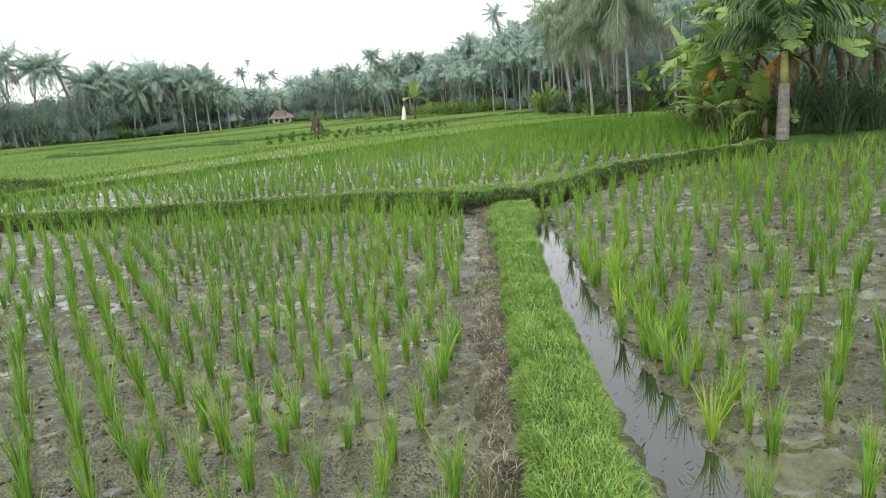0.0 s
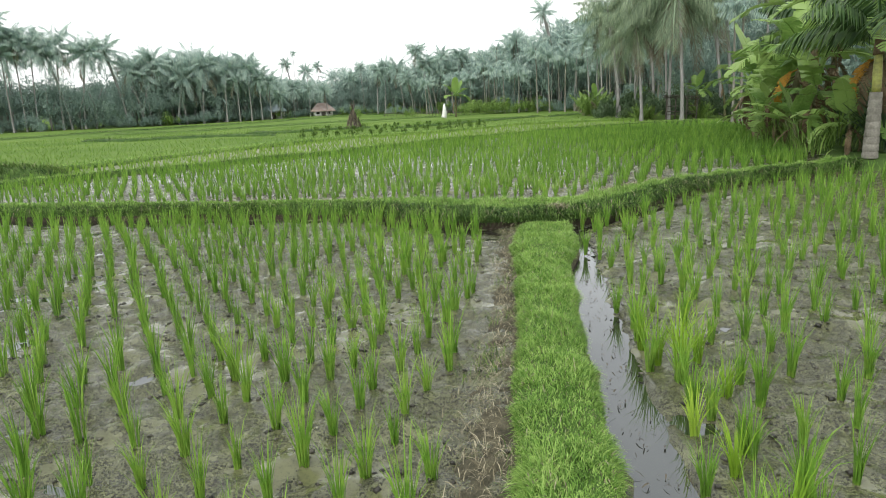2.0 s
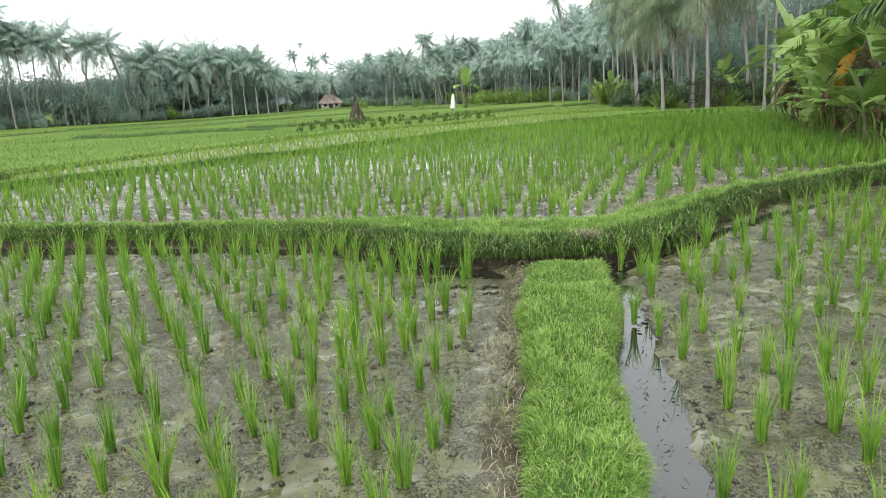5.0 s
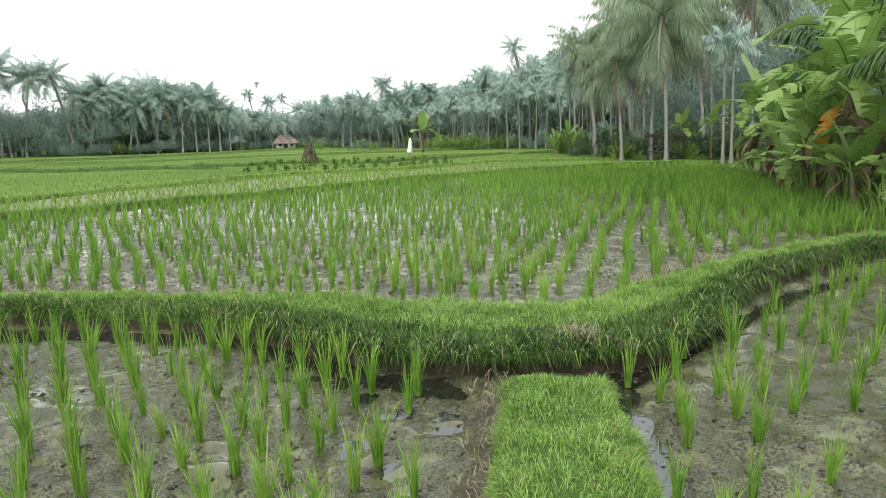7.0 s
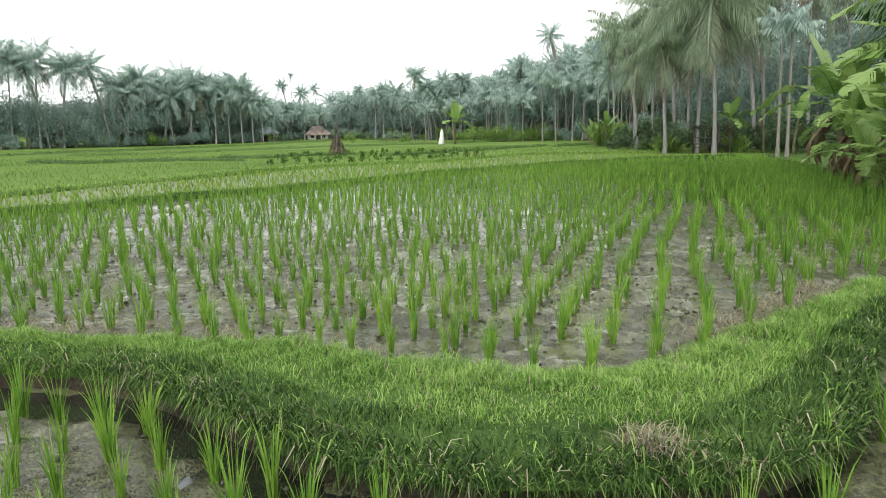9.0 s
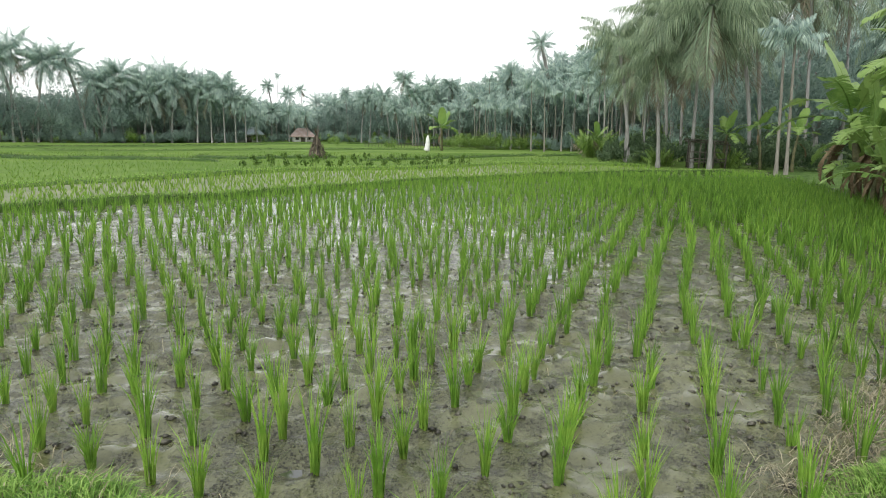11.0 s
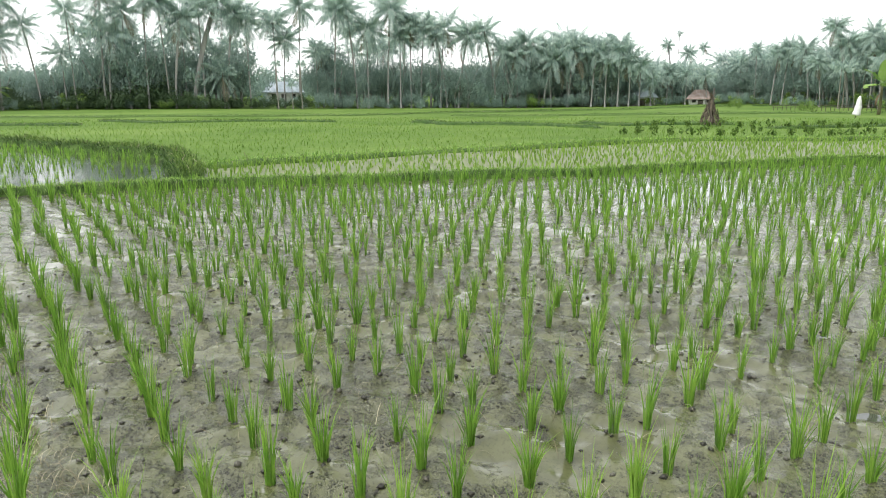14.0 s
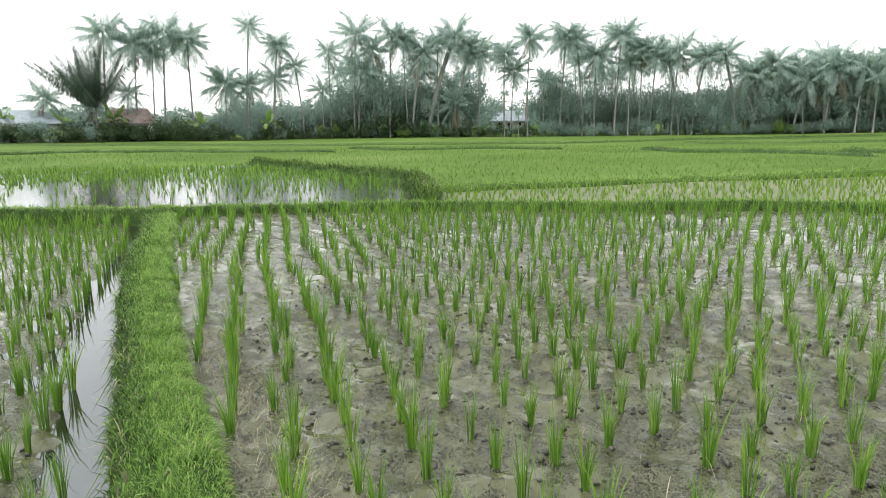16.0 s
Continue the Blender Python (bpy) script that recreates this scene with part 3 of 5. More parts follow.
bund("bund_1", [(1.0, -6), (1.01, 2.6), (1.03, 4.4), (1.08, 7.0), (1.12, 9.0), (1.22, 10.95)], 0.33, 0.13, 0.08, "narrow grassy footpath bank between two paddies", [TURF, EARTH], 11, foot=0.09, density=18000, length=0.047, wider=lambda x, y: 1 + 0.5 * smooth(8.0, 9.6, y))
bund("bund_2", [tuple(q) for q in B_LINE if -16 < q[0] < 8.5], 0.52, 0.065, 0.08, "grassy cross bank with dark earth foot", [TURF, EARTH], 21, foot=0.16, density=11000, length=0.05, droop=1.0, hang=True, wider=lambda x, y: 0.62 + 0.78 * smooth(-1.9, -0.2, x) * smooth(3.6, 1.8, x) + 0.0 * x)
bund("bund_3", [tuple(q) for q in C_LINE if -30 < q[0] < 14.5], 0.34, 0.12, 0.2, "long low grassy bank between terraces", [TURF, TURF], 31, foot=0.14, density=1800, length=0.07, hang=True)
bund("bund_4", LINE_4, 0.36, 0.3, 0.25, "high grassy bank beside a flooded field", [TURF, TURF], 41, hang=True, foot=0.22, density=700, length=0.16, grass_mat=GRASS_DARK)
bund("bund_5", LINE_5, 0.4, 0.12, 0.25, "low grassy bank between fields", [TURF, TURF], 51, foot=0.25, density=420, length=0.12)
FAR_BANKS = [
    [(-100, -10), (-82.7, 7), (-73, 22.5), (-59.5, 36), (-54, 46), (-48.5, 56), (-46.5, 75), (-41.9, 89.5), (-36.6, 92.4)], [(-57, -1), (-54.4, 8.7), (-56, 12), (-53.8, 19.7), (-45.6, 30.6)], [(-50.9, 33.7), (-44.5, 34.8), (-42.7, 41.6), (-36.9, 45.5)],
    [(-32.5, 49.2), (-27.5, 46.8), (-25.5, 49), (-21.7, 49.5), (-16.5, 48.5)], [(-21, 53.7), (-17, 52.2), (-14.7, 54.7), (-11.4, 57.7)], [(-49.6, 70.7), (-44, 75.6), (-40, 86), (-33, 96), (-26, 114)],
    [(-39.4, 62), (-34, 65), (-26.3, 71.3), (-16.9, 79), (-5.5, 90.5), (9, 97.7)], [(4, 64.6), (6.4, 67.7), (9.3, 71.2)], [(-26, 119), (-18.8, 124), (-7.5, 114), (1.7, 107)], [(-8.7, 53.5), (-4.9, 57), (-0.9, 62.5), (3.9, 68)],
]
# whole far banks take the shade colour, standing for their shadowed faces
for k, line in enumerate(FAR_BANKS):
    bund("bund_%d" % (6 + k), line, 0.34, 0.18 if k in (3, 4) else 0.13, 0.4, "rough grassy terrace bank far across the fields", [GRASS_SHADED, GRASS_SHADED], 60 + 5 * k, hang=True, foot=0.2, density=220, length=0.13, grass_mat=GRASS_SHADED)


# ---- rice ----
def clump(seed, n=16, height=0.33, spreadness=0.28, thick=0.0085, joined=False, short=False):
    rs = np.random.RandomState(seed)
    az = rs.uniform(0, 2 * np.pi, n)
    r0 = 0.024 * np.sqrt(rs.rand(n))
    base = np.stack([r0 * np.cos(az), r0 * np.sin(az), np.full(n, -0.03)], 1)
    v, f = blades(base, az, height * rs.uniform(0.5, 1.12, n), spreadness * rs.uniform(0.1, 1.9, n), thick * rs.uniform(0.7, 1.2, n), rs.uniform(-1.5, 1.5, n), 2.3, 0.0, short)
    if joined:
        # the blades spring from one ring of root
        rank = np.empty(n, int)
        rank[np.argsort(az)] = np.arange(n)
        after = np.argsort(az)[(rank + 1) % n]
        f = np.where(f % 7 == 1, after[f // 7] * 7, f)
    return v, f


def planted(x0, x1, y0, y1, dx, dy, turn, jitter, rs, keep, through_point=(0.083, 6.236)):
    """Rows of planting places, a little uneven."""
    r = max(x1 - x0, y1 - y0) * 0.75
    a, b = np.meshgrid(np.arange(-math.ceil(r / dx), math.ceil(r / dx)) * dx, np.arange(-math.ceil(r / dy), math.ceil(r / dy)) * dy)
    xm, ym = through_point
    xm, ym = xm + round((x0 + x1) / 2 - xm), ym + round((y0 + y1) / 2 - ym)
    a = a + 0.05 * np.sin(b * 0.9) + rs.normal(0, jitter, a.shape)
    b = b + 0.05 * np.sin(a * 0.8) + rs.normal(0, jitter, b.shape)
    c, s = math.cos(turn), math.sin(turn)
    px, py = (xm + c * a - s * b).ravel(), (ym + s * a + c * b).ravel()
    ok = (px > x0) & (px < x1) & (py > y0) & (py < y1) & (rs.rand(len(px)) > 0.04)
    px, py = px[ok], py[ok]
    ok = keep(px, py)
    px, py = px[ok], py[ok]
    return np.stack([px, py, ground_z(px, py)], 1)


CLUMPS = [clump(100 + k, 26 + k % 3 * 5, 0.38 + 0.03 * (k % 4), 0.13 + 0.04 * (k % 3), 0.0075) for k in range(9)]
LIGHT_CLUMPS = [clump(200 + k, 12, 0.4, 0.17, 0.015, False, True) for k in range(5)]
FAR_CLUMPS = [clump(300 + k, 5, 0.38, 0.3, 0.035, False, True) for k in range(4)]
GRID_TURN = -0.2
before_bank = lambda x, y: (y < y_b(x) - 0.78 + 0.3 * smooth(0, -3, x)) & (beyond_c(x, y) < -0.4)
field_1 = np.concatenate([planted(-17, 0.45, -2, 18, 0.33, 0.31, GRID_TURN, 0.022, rng, before_bank),
                          planted(1.6, 18, -2, 18, 0.37, 0.36, 0.16, 0.05, rng, before_bank)])
field_2 = planted(-19, 15, 10, 44, 0.33, 0.31, GRID_TURN - 0.06, 0.033, rng, lambda x, y: (y > y_b(x) + 0.3 + 0.3 * smooth(-1.5, 0.2, x)) & (beyond_c(x, y) < -0.3) & (x - 0.24 * (y - 16.5) + 1.2 < 8.3))
rice = np.concatenate([field_1, field_2])
to_path = np.where(rice[:, 1] < 11.5, np.abs(rice[:, 0] - 0.9) + 0.25 * np.maximum(0, 3 - rice[:, 1]), np.hypot(rice[:, 0] - 0.3, rice[:, 1] - 12.6))
order = np.argsort(to_path + np.where(rice[:, 1] < 2.2, 50, 0))
nearest, others = rice[order[:300]], rice[order[300:]]
meshes = [mesh_from("rice_clump", *clump(100 + k, 32 + k % 3 * 7, 0.37 + 0.03 * (k % 4), 0.13 + 0.04 * (k % 3), 0.0072, True), [RICE_OWN]) for k in range(9)]
for k, q in enumerate(nearest):
    ob = tagged(new("rice_clump", meshes[k % 9]), "young green rice seedling clump rooted in wet mud", "rice plant", "rice clumps in the paddies")
    ob.matrix_world = pose(q[0], q[1], q[2], 0, 0, rng.uniform(0, 360)) @ Matrix.Scale(rng.uniform(0.75, 1.15) * (0.92 if q[1] > 12 else 1.0), 4)
away = np.hypot(others[:, 0] - 0.8, others[:, 1] - np.clip(others[:, 1], 3, 12.5))


def stand(name, q, variants, mat, label, low=0.75, high=1.15):
    v, f = spread(variants, q, rng.uniform(0, 6.28, len(q)), rng.uniform(low, high, len(q)), rng.randint(0, len(variants), len(q)))
    return tagged(new(name, mesh_from(name, v, f, [mat])), label, "rice", kind="stuff")


second = others[:, 1] > y_b(others[:, 0])
for sel, low, high in ((~second, 0.75, 1.15), (second, 0.7, 1.02)):
    stand("rice_stand", others[sel & (away < 6.5)], CLUMPS, RICE, "rows of young green rice in wet paddy mud", low, high)
    stand("rice_stand", others[sel & (away >= 6.5)], LIGHT_CLUMPS, RICE, "rows of young rice in the farther paddy", low, high)
stand("rice_stand", planted(-24, 10, 15, 52, 0.33, 0.28, GRID_TURN - 0.06, 0.06, rng, third_field), FAR_CLUMPS, RICE_PALE, "pale green young rice on a farther terrace", 0.48, 0.78)
q = planted(-36, -10, -16, 24, 0.36, 0.36, 0.3, 0.06, rng, flooded)
shore, out = 0.5 + 0.5 * wobble(q[:, 0], q[:, 1], 0.3, 9), np.hypot(q[:, 0] - 0.6, q[:, 1] - 12.2)
q, out = (lambda ok: (q[ok], out[ok]))(rng.rand(len(q)) < 0.2 + 0.7 * shore ** 2 + 0.8 * smooth(23, 31, out))
stand("rice_stand", q[out < 24], LIGHT_CLUMPS, RICE, "thin rice standing in flooded field", 0.6, 0.95)
stand("rice_stand", q[out >= 24], FAR_CLUMPS, RICE, "thin rice standing in flooded field", 0.65, 1.0)
q = planted(-95, 10, -20, 100, 0.42, 0.42, 0.1, 0.2, rng, lambda x, y: (beyond_c(x, y) > 0.4) & ~third_field(x, y) & ~flooded(x, y) & (np.hypot(x - 0.6, y - 12.2) < np.minimum(60, np.interp(bearing(x, y), EDGE_A, EDGE_D) - 3)) & (bearing(x, y) < 105))
stand("rice_stand", q, FAR_CLUMPS, RICE_FAR, "dense green rice on far terraces", 0.3, 0.5)
q = np.stack([rng.uniform(2.5, 12, 4200), rng.uniform(13.5, 36, 4200)], 1)
q = q[(q[:, 1] > y_b(q[:, 0]) + 0.7) & (q[:, 0] - 0.24 * (q[:, 1] - 16.5) + 1.2 < 8.6) & (beyond_c(q[:, 0], q[:, 1]) < -0.4) & (rng.rand(4200) < smooth(2.5, 8, q[:, 0]))]
# extra rice whose darker colour paints in the bananas' shade
stand("rice_stand", np.column_stack([q, ground_z(q[:, 0], q[:, 1])]), LIGHT_CLUMPS, RICE_SHADED, "thick rice by banana plants, coloured as in their shade")
# the bright tuft beside the furrow
tufts = [(1.74, 6.15), (1.9, 6.3), (1.68, 6.38), (1.86, 6.05), (2.0, 6.18)] + [(1.72 + 0.28 * ((7 * k) % 5) / 4, 3.2 + 0.2 * k) for k in range(14)]
for k, (x, y) in enumerate(tufts):
    ob = tagged(new("rice_clump", mesh_from("rice_clump", *clump(400 + k, 34, 0.46 if k < 5 else 0.36, 0.36 if k < 5 else 0.26, 0.0075, True), [RICE_BRIGHT if k < 5 or k % 2 else RICE_OWN])), "thick yellow-green rice tuft beside the water furrow", "rice plant", "rice clumps in the paddies")
    ob.matrix_world = pose(x, y, 0, 0, 0, 80 * k)


# ---- dead straw along the footpath and on the cross bank ----
def straw(name, n, place, label, rs, low=0.05, high=0.15):
    base = place(n, rs)
    v, f = blades(base, rs.uniform(0, 6.28, n), rs.uniform(low, high, n), rs.uniform(0.93, 0.99, n), rs.uniform(0.002, 0.005, n), rs.uniform(-0.6, 0.6, n), 1.0, rs.uniform(0.1, 0.3, n))
    return tagged(new(name, mesh_from(name, v, f, [STRAW])), label, "straw", kind="stuff")


def strip_place(n, rs):
    y = rs.uniform(0.5, 10.9, n)
    side = 0.026 * np.maximum(0, y - 2.6)
    x = 0.6 + side + 0.14 * rs.normal(0, 0.7, n) + 0.05 * np.sin(y * 2)
    return np.stack([x, y, 0.012 + 0.03 * np.exp(-((x - 0.68 - side) / 0.12) ** 2) + 0.01 * rs.rand(n)], 1)


straw("dead_straw", 3800, strip_place, "pale dry grass cuttings lying along the path", np.random.RandomState(5), 0.03, 0.1)
straw("dead_straw", 500, lambda n, rs: np.stack([1.45 + rs.normal(0, 0.07, n), 11.2 + rs.normal(0, 0.05, n), 0.23 + rs.normal(0, 0.02, n)], 1), "tuft of dry reddish straw on grassy bank", np.random.RandomState(6))
straw("dead_straw", 2500, lambda n, rs: (lambda x: np.stack([x, y_b(x) + 0.5 + rs.normal(0, 0.12, n), np.full(n, T2 + 0.01)], 1))(rs.uniform(-5, 3.5, n)), "dry cuttings along the foot of grassy bank", np.random.RandomState(8))
def furrow_place(n, rs):
    y = rs.uniform(1.5, 10.5, n)
    return np.stack([1.445 + 0.03 * np.abs(y - 5.5) + rs.normal(0, 0.08, n), y, np.full(n, -0.034)], 1)


base = furrow_place(260, np.random.RandomState(15))
rs = np.random.RandomState(16)
v, f = blades(base, rs.uniform(0, 6.28, 260), rs.uniform(0.012, 0.05, 260), np.full(260, 0.995), rs.uniform(0.003, 0.01, 260), None, 1.0, rs.uniform(0.2, 0.24, 260))
tagged(new("floating_litter", mesh_from("floating_litter", v, f, [LITTER])), "dark wet leaf litter floating in the furrow", "leaf litter", kind="stuff")
straw("mud_straw", 700, lambda n, rs: (lambda x, y: np.stack([x, y, ground_z(x, y) + relief(x, y) + 0.006], 1))(rs.uniform(-4, 3.0, n), rs.uniform(13.2, 18, n)), "thin dry stalks scattered over the mud", np.random.RandomState(18), 0.04, 0.16)
straw("mud_straw", 1500, lambda n, rs: (lambda s: np.stack([2.0 + 1.3 * s + rs.normal(0, 0.12, n), 12.7 + 1.45 * s + rs.normal(0, 0.1, n), np.full(n, T2 + 0.02)], 1))(rs.uniform(0.1, 1.3, n)), "grey dry cuttings heaped at the foot of the bank", np.random.RandomState(19), 0.05, 0.16)
# the earth ridge below the straw
ridge = along([(0.64, -2), (0.66, 2.6), (0.78, 7.0), (0.87, 10.7)], 0.035)
edge_x = np.linspace(-0.24, 0.24, 14)
prof = np.stack([edge_x, np.interp(edge_x, (-0.24, -0.14, -0.04, 0.05, 0.14, 0.24), (-0.03, 0.004, 0.012, 0.02, 0.04, 0.05))], 1)
rv = np.stack([ridge[:, None, 0] + prof[None, :, 0] + 0.03 * wobble(ridge[:, None, 0] + prof[None, :, 0] * 9, ridge[:, None, 1], 3, 2), np.repeat(ridge[:, 1:2], 14, 1), prof[None, :, 1] + 0.015 * wobble(prof[None, :, 0] * 40, ridge[:, None, 1], 9, 3)], -1)
i, j = np.meshgrid(np.arange(len(ridge) - 1), np.arange(13), indexing="ij")
rv[..., 2] += 0.012 * wobble(rv[..., 0], rv[..., 1], 45.0, 21) + 0.01 * wobble(rv[..., 0], rv[..., 1], 24.0, 22)
tagged(new("bare_verge", mesh_from("bare_verge", rv.reshape(-1, 3), np.stack([i * 14 + j, i * 14 + j + 1, (i + 1) * 14 + j + 1, (i + 1) * 14 + j], -1).reshape(-1, 4), [VERGE], smooth=True)), "low ridge of bare damp earth beside path", "earth", kind="structure")


rs = np.random.RandomState(23)
base = strip_place(2600, rs)
base = base[(wobble(base[:, 0], base[:, 1], 5.0, 24) > 0.1) & (base[:, 0] < 0.74 + 0.026 * np.maximum(0, base[:, 1] - 2.6))]
m = len(base)
tagged(new("verge_weeds", mesh_from("verge_weeds", *blades(base, rs.uniform(0, 6.28, m), rs.uniform(0.04, 0.12, m), rs.uniform(0.4, 0.97, m), rs.uniform(0.003, 0.006, m), rs.uniform(-0.8, 0.8, m)), [GRASS_DARK])), "thin dark weeds between dry cuttings beside path", "grass", kind="stuff")


# ---- clods of mud ----
oct_v = np.array([(1, 0, 0), (0, 1, 0), (-1, 0, 0), (0, -1, 0), (0, 0, 0.8), (0, 0, -0.5)], float)
oct_f = np.array([(0, 1, 4), (1, 2, 4), (2, 3, 4), (3, 0, 4), (1, 0, 5), (2, 1, 5), (3, 2, 5), (0, 3, 5)])
lumps = [(oct_v * np.random.RandomState(k).uniform(0.5, 1.3, (6, 1)) * np.array([1, 0.75, 0.7]), oct_f) for k in range(6)]
q = np.concatenate([np.stack([rng.uniform(-5, 5, 12000), rng.uniform(2, 11.2, 12000)], 1), np.stack([rng.uniform(-6, 4.5, 9000), rng.uniform(12.6, 19, 9000)], 1)])
near_rice = rice[to_path < 4.5]
q = np.concatenate([q] + [near_rice[:, :2] + rng.normal(0, 0.045, (len(near_rice), 2)) for _ in range(3)])
bigger = np.arange(len(q)) >= 21000
away_b = np.abs(q[:, 1] - y_b(q[:, 0]))
ok = (away_b > 0.55) & ((q[:, 0] < 0.76) | (q[:, 0] > 1.6) | (q[:, 1] > 12)) & (bigger | (wobble(q[:, 0], q[:, 1], 2.2, 12) > -0.35))
q, bigger = q[ok], bigger[ok]
tagged(new("mud_clods", mesh_from("mud_clods", *spread(lumps, np.column_stack([q, ground_z(q[:, 0], q[:, 1]) + relief(q[:, 0], q[:, 1])]), rng.uniform(0, 6, len(q)), np.where(bigger, 0.012 + 0.018 * rng.rand(len(q)), 0.005 + 0.028 * rng.rand(len(q)) ** 3.2), rng.randint(0, 6, len(q))), [CLOD])), "small dark clods scattered over wet mud", "mud", kind="stuff")


# ---- palms ----
def frond(rs, length, droop, leaf, pairs, az, rise, hang=0.5, broad=0.085):
    """One feathered palm leaf: rachis and leaflets, as triangles."""
    t = np.linspace(0, 1, 9)
    bend = rise - droop * t ** 1.4
    seg = length / 8
    r = np.concatenate([[0], np.cumsum(np.cos(bend[:-1]) * seg)])
    z = np.concatenate([[0], np.cumsum(np.sin(bend[:-1]) * seg)])
    out, side = np.array([math.cos(az), math.sin(az), 0]), np.array([-math.sin(az), math.cos(az), 0])
    up = np.array([0, 0, 1.0])
    mid = out[None] * r[:, None] + up[None] * z[:, None]
    w = 0.05 * length / 4 * (1.1 - t)
    rv = np.concatenate([mid - side * w[:, None], mid + side * w[:, None]])
    i = np.arange(8)
    rf = np.concatenate([np.stack([i, i + 9, i + 10], 1), np.stack([i, i + 10, i + 1], 1)])
    u = np.repeat(np.linspace(0.14, 1.0, pairs), 2) + rs.normal(0, 0.006, pairs * 2)
    sg = np.tile([-1.0, 1.0], pairs)
    base = np.stack([np.interp(u, t, mid[:, c]) for c in range(3)], 1)
    ln = leaf * np.clip(np.sin(np.pi * (0.12 + 0.80 * u)), 0.15, 1) * rs.uniform(0.8, 1.15, pairs * 2)
    d = side[None] * sg[:, None] * 0.75 + out[None] * 0.5 - up[None] * (hang * rs.uniform(0.5, 1.5, pairs * 2))[:, None]
    d /= np.linalg.norm(d, axis=1)[:, None]
    tang = out[None] * np.cos(np.interp(u, t, bend))[:, None] + up[None] * np.sin(np.interp(u, t, bend))[:, None]
    wid = leaf * broad * rs.uniform(0.8, 1.3, pairs * 2)
    m = base + d * (ln * 0.5)[:, None]
    tip = base + d * ln[:, None] - up[None] * (ln * 0.25 * hang)[:, None]
    lv = np.stack([base, m - tang * wid[:, None], m + tang * wid[:, None], tip], 1).reshape(-1, 3)
    k = np.arange(pairs * 2)[:, None] * 4
    lf = np.concatenate([k + np.array([[0, 1, 2]]), k + np.array([[1, 3, 2]])])
    return merge([(rv, rf), (lv, lf)])



def crown_mesh(seed, fronds, length, pairs, leaf, dry, droop=(1.0, 1.9), low=-0.75, high=1.4, mats=None, broad=0.055, hang=0.45):
    """A crown of feathered leaves round the origin."""
    rs = np.random.RandomState(seed)
    green, brown = [], []
    for k in range(fronds):
        age = k / (fronds - 1)
        rise = high + (low - high) * age + rs.normal(0, 0.12)
        v, f = frond(rs, length * rs.uniform(0.8, 1.1) * (0.85 + 0.15 * age), rs.uniform(*droop) * (1 - 0.45 * age), leaf, pairs, k * 2.39996 + rs.normal(0, 0.2), rise, hang + 0.5 * age, broad)
        (brown if k >= fronds - dry else green).append((v, f))
    v, f = merge(green + brown)
    idx = (np.arange(len(f)) >= sum(len(q) for _, q in green)).astype(int)
    return mesh_from("crown", v, f, mats or [PALM_HAZED, PALM_DRY], idx)


def trunk_mesh(seed, radius, rings=22, sides=8, sway=0.0, mat=None, knob=0.06):
    """A trunk one metre tall, to be stretched; leans by sway metres to +x."""
    rs = np.random.RandomState(seed)
    t = np.linspace(0, 1, rings)
    path = np.stack([sway * t ** 1.5, 0.06 * np.sin(t * 3 + seed), t], 1)
    path[0, 2] = -0.05
    rad = radius * (1.0 - 0.35 * t + 0.6 * np.exp(-t * 16)) * (1 + knob * np.where(np.arange(rings) % 2, 1, -1))
    return mesh_from("trunk", *tube(path, rad, sides), [mat or BARK], smooth=True)


TRUNKS = {s: trunk_mesh(700 + k, 0.085, sway=s) for k, s in enumerate((0.0, 0.4, 0.9, 1.5, 2.4))}
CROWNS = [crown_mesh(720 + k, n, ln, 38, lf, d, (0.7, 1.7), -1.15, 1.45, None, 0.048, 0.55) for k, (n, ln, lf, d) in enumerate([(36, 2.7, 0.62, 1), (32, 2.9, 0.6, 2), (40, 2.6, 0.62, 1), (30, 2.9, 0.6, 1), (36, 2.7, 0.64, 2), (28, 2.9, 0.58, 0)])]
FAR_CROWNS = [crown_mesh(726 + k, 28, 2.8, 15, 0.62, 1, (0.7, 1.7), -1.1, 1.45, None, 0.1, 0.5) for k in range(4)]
NEAR_CROWNS = [crown_mesh(730 + k, 30, 3.0, 60, 0.68, 4, (1.0, 1.9), -1.1, 1.3, [PALM_NEAR, PALM_DRY], 0.022, 0.85) for k in range(3)]
THIN = trunk_mesh(740, 0.08, sway=0.1, mat=ARECA_RING)
PLUMES = [crown_mesh(750 + k, 13, 1.9, 20, 0.7, 0, (0.9, 1.8), -0.4, 1.4, [PALM_HAZED, PALM_DRY], 0.06, 0.8) for k in range(3)]


def palm(name, x, y, height, lean, turn, trunk, crown, size, label, group, stout=9.0):
    """A palm: trunk and crown under one root; turn is the side it leans to, in degrees."""
    root = thing(name, label, "palm tree", group)
    z = float(ground_z(x, y))
    root.matrix_world = pose(x, y, z, 0, 0, turn)
    a = part("trunk", trunk, root, "slender grey-brown trunk")
    wide = min(max(1, size), stout)
    a.scale = (wide, wide, height)
    b = part("crown", crown, root, "crown of arching feathered leaves")
    b.matrix_local = pose(lean * wide, 0, height, random.uniform(-9, 9), random.uniform(-9, 9), random.uniform(0, 360)) @ Matrix.Scale(size, 4)
    return root


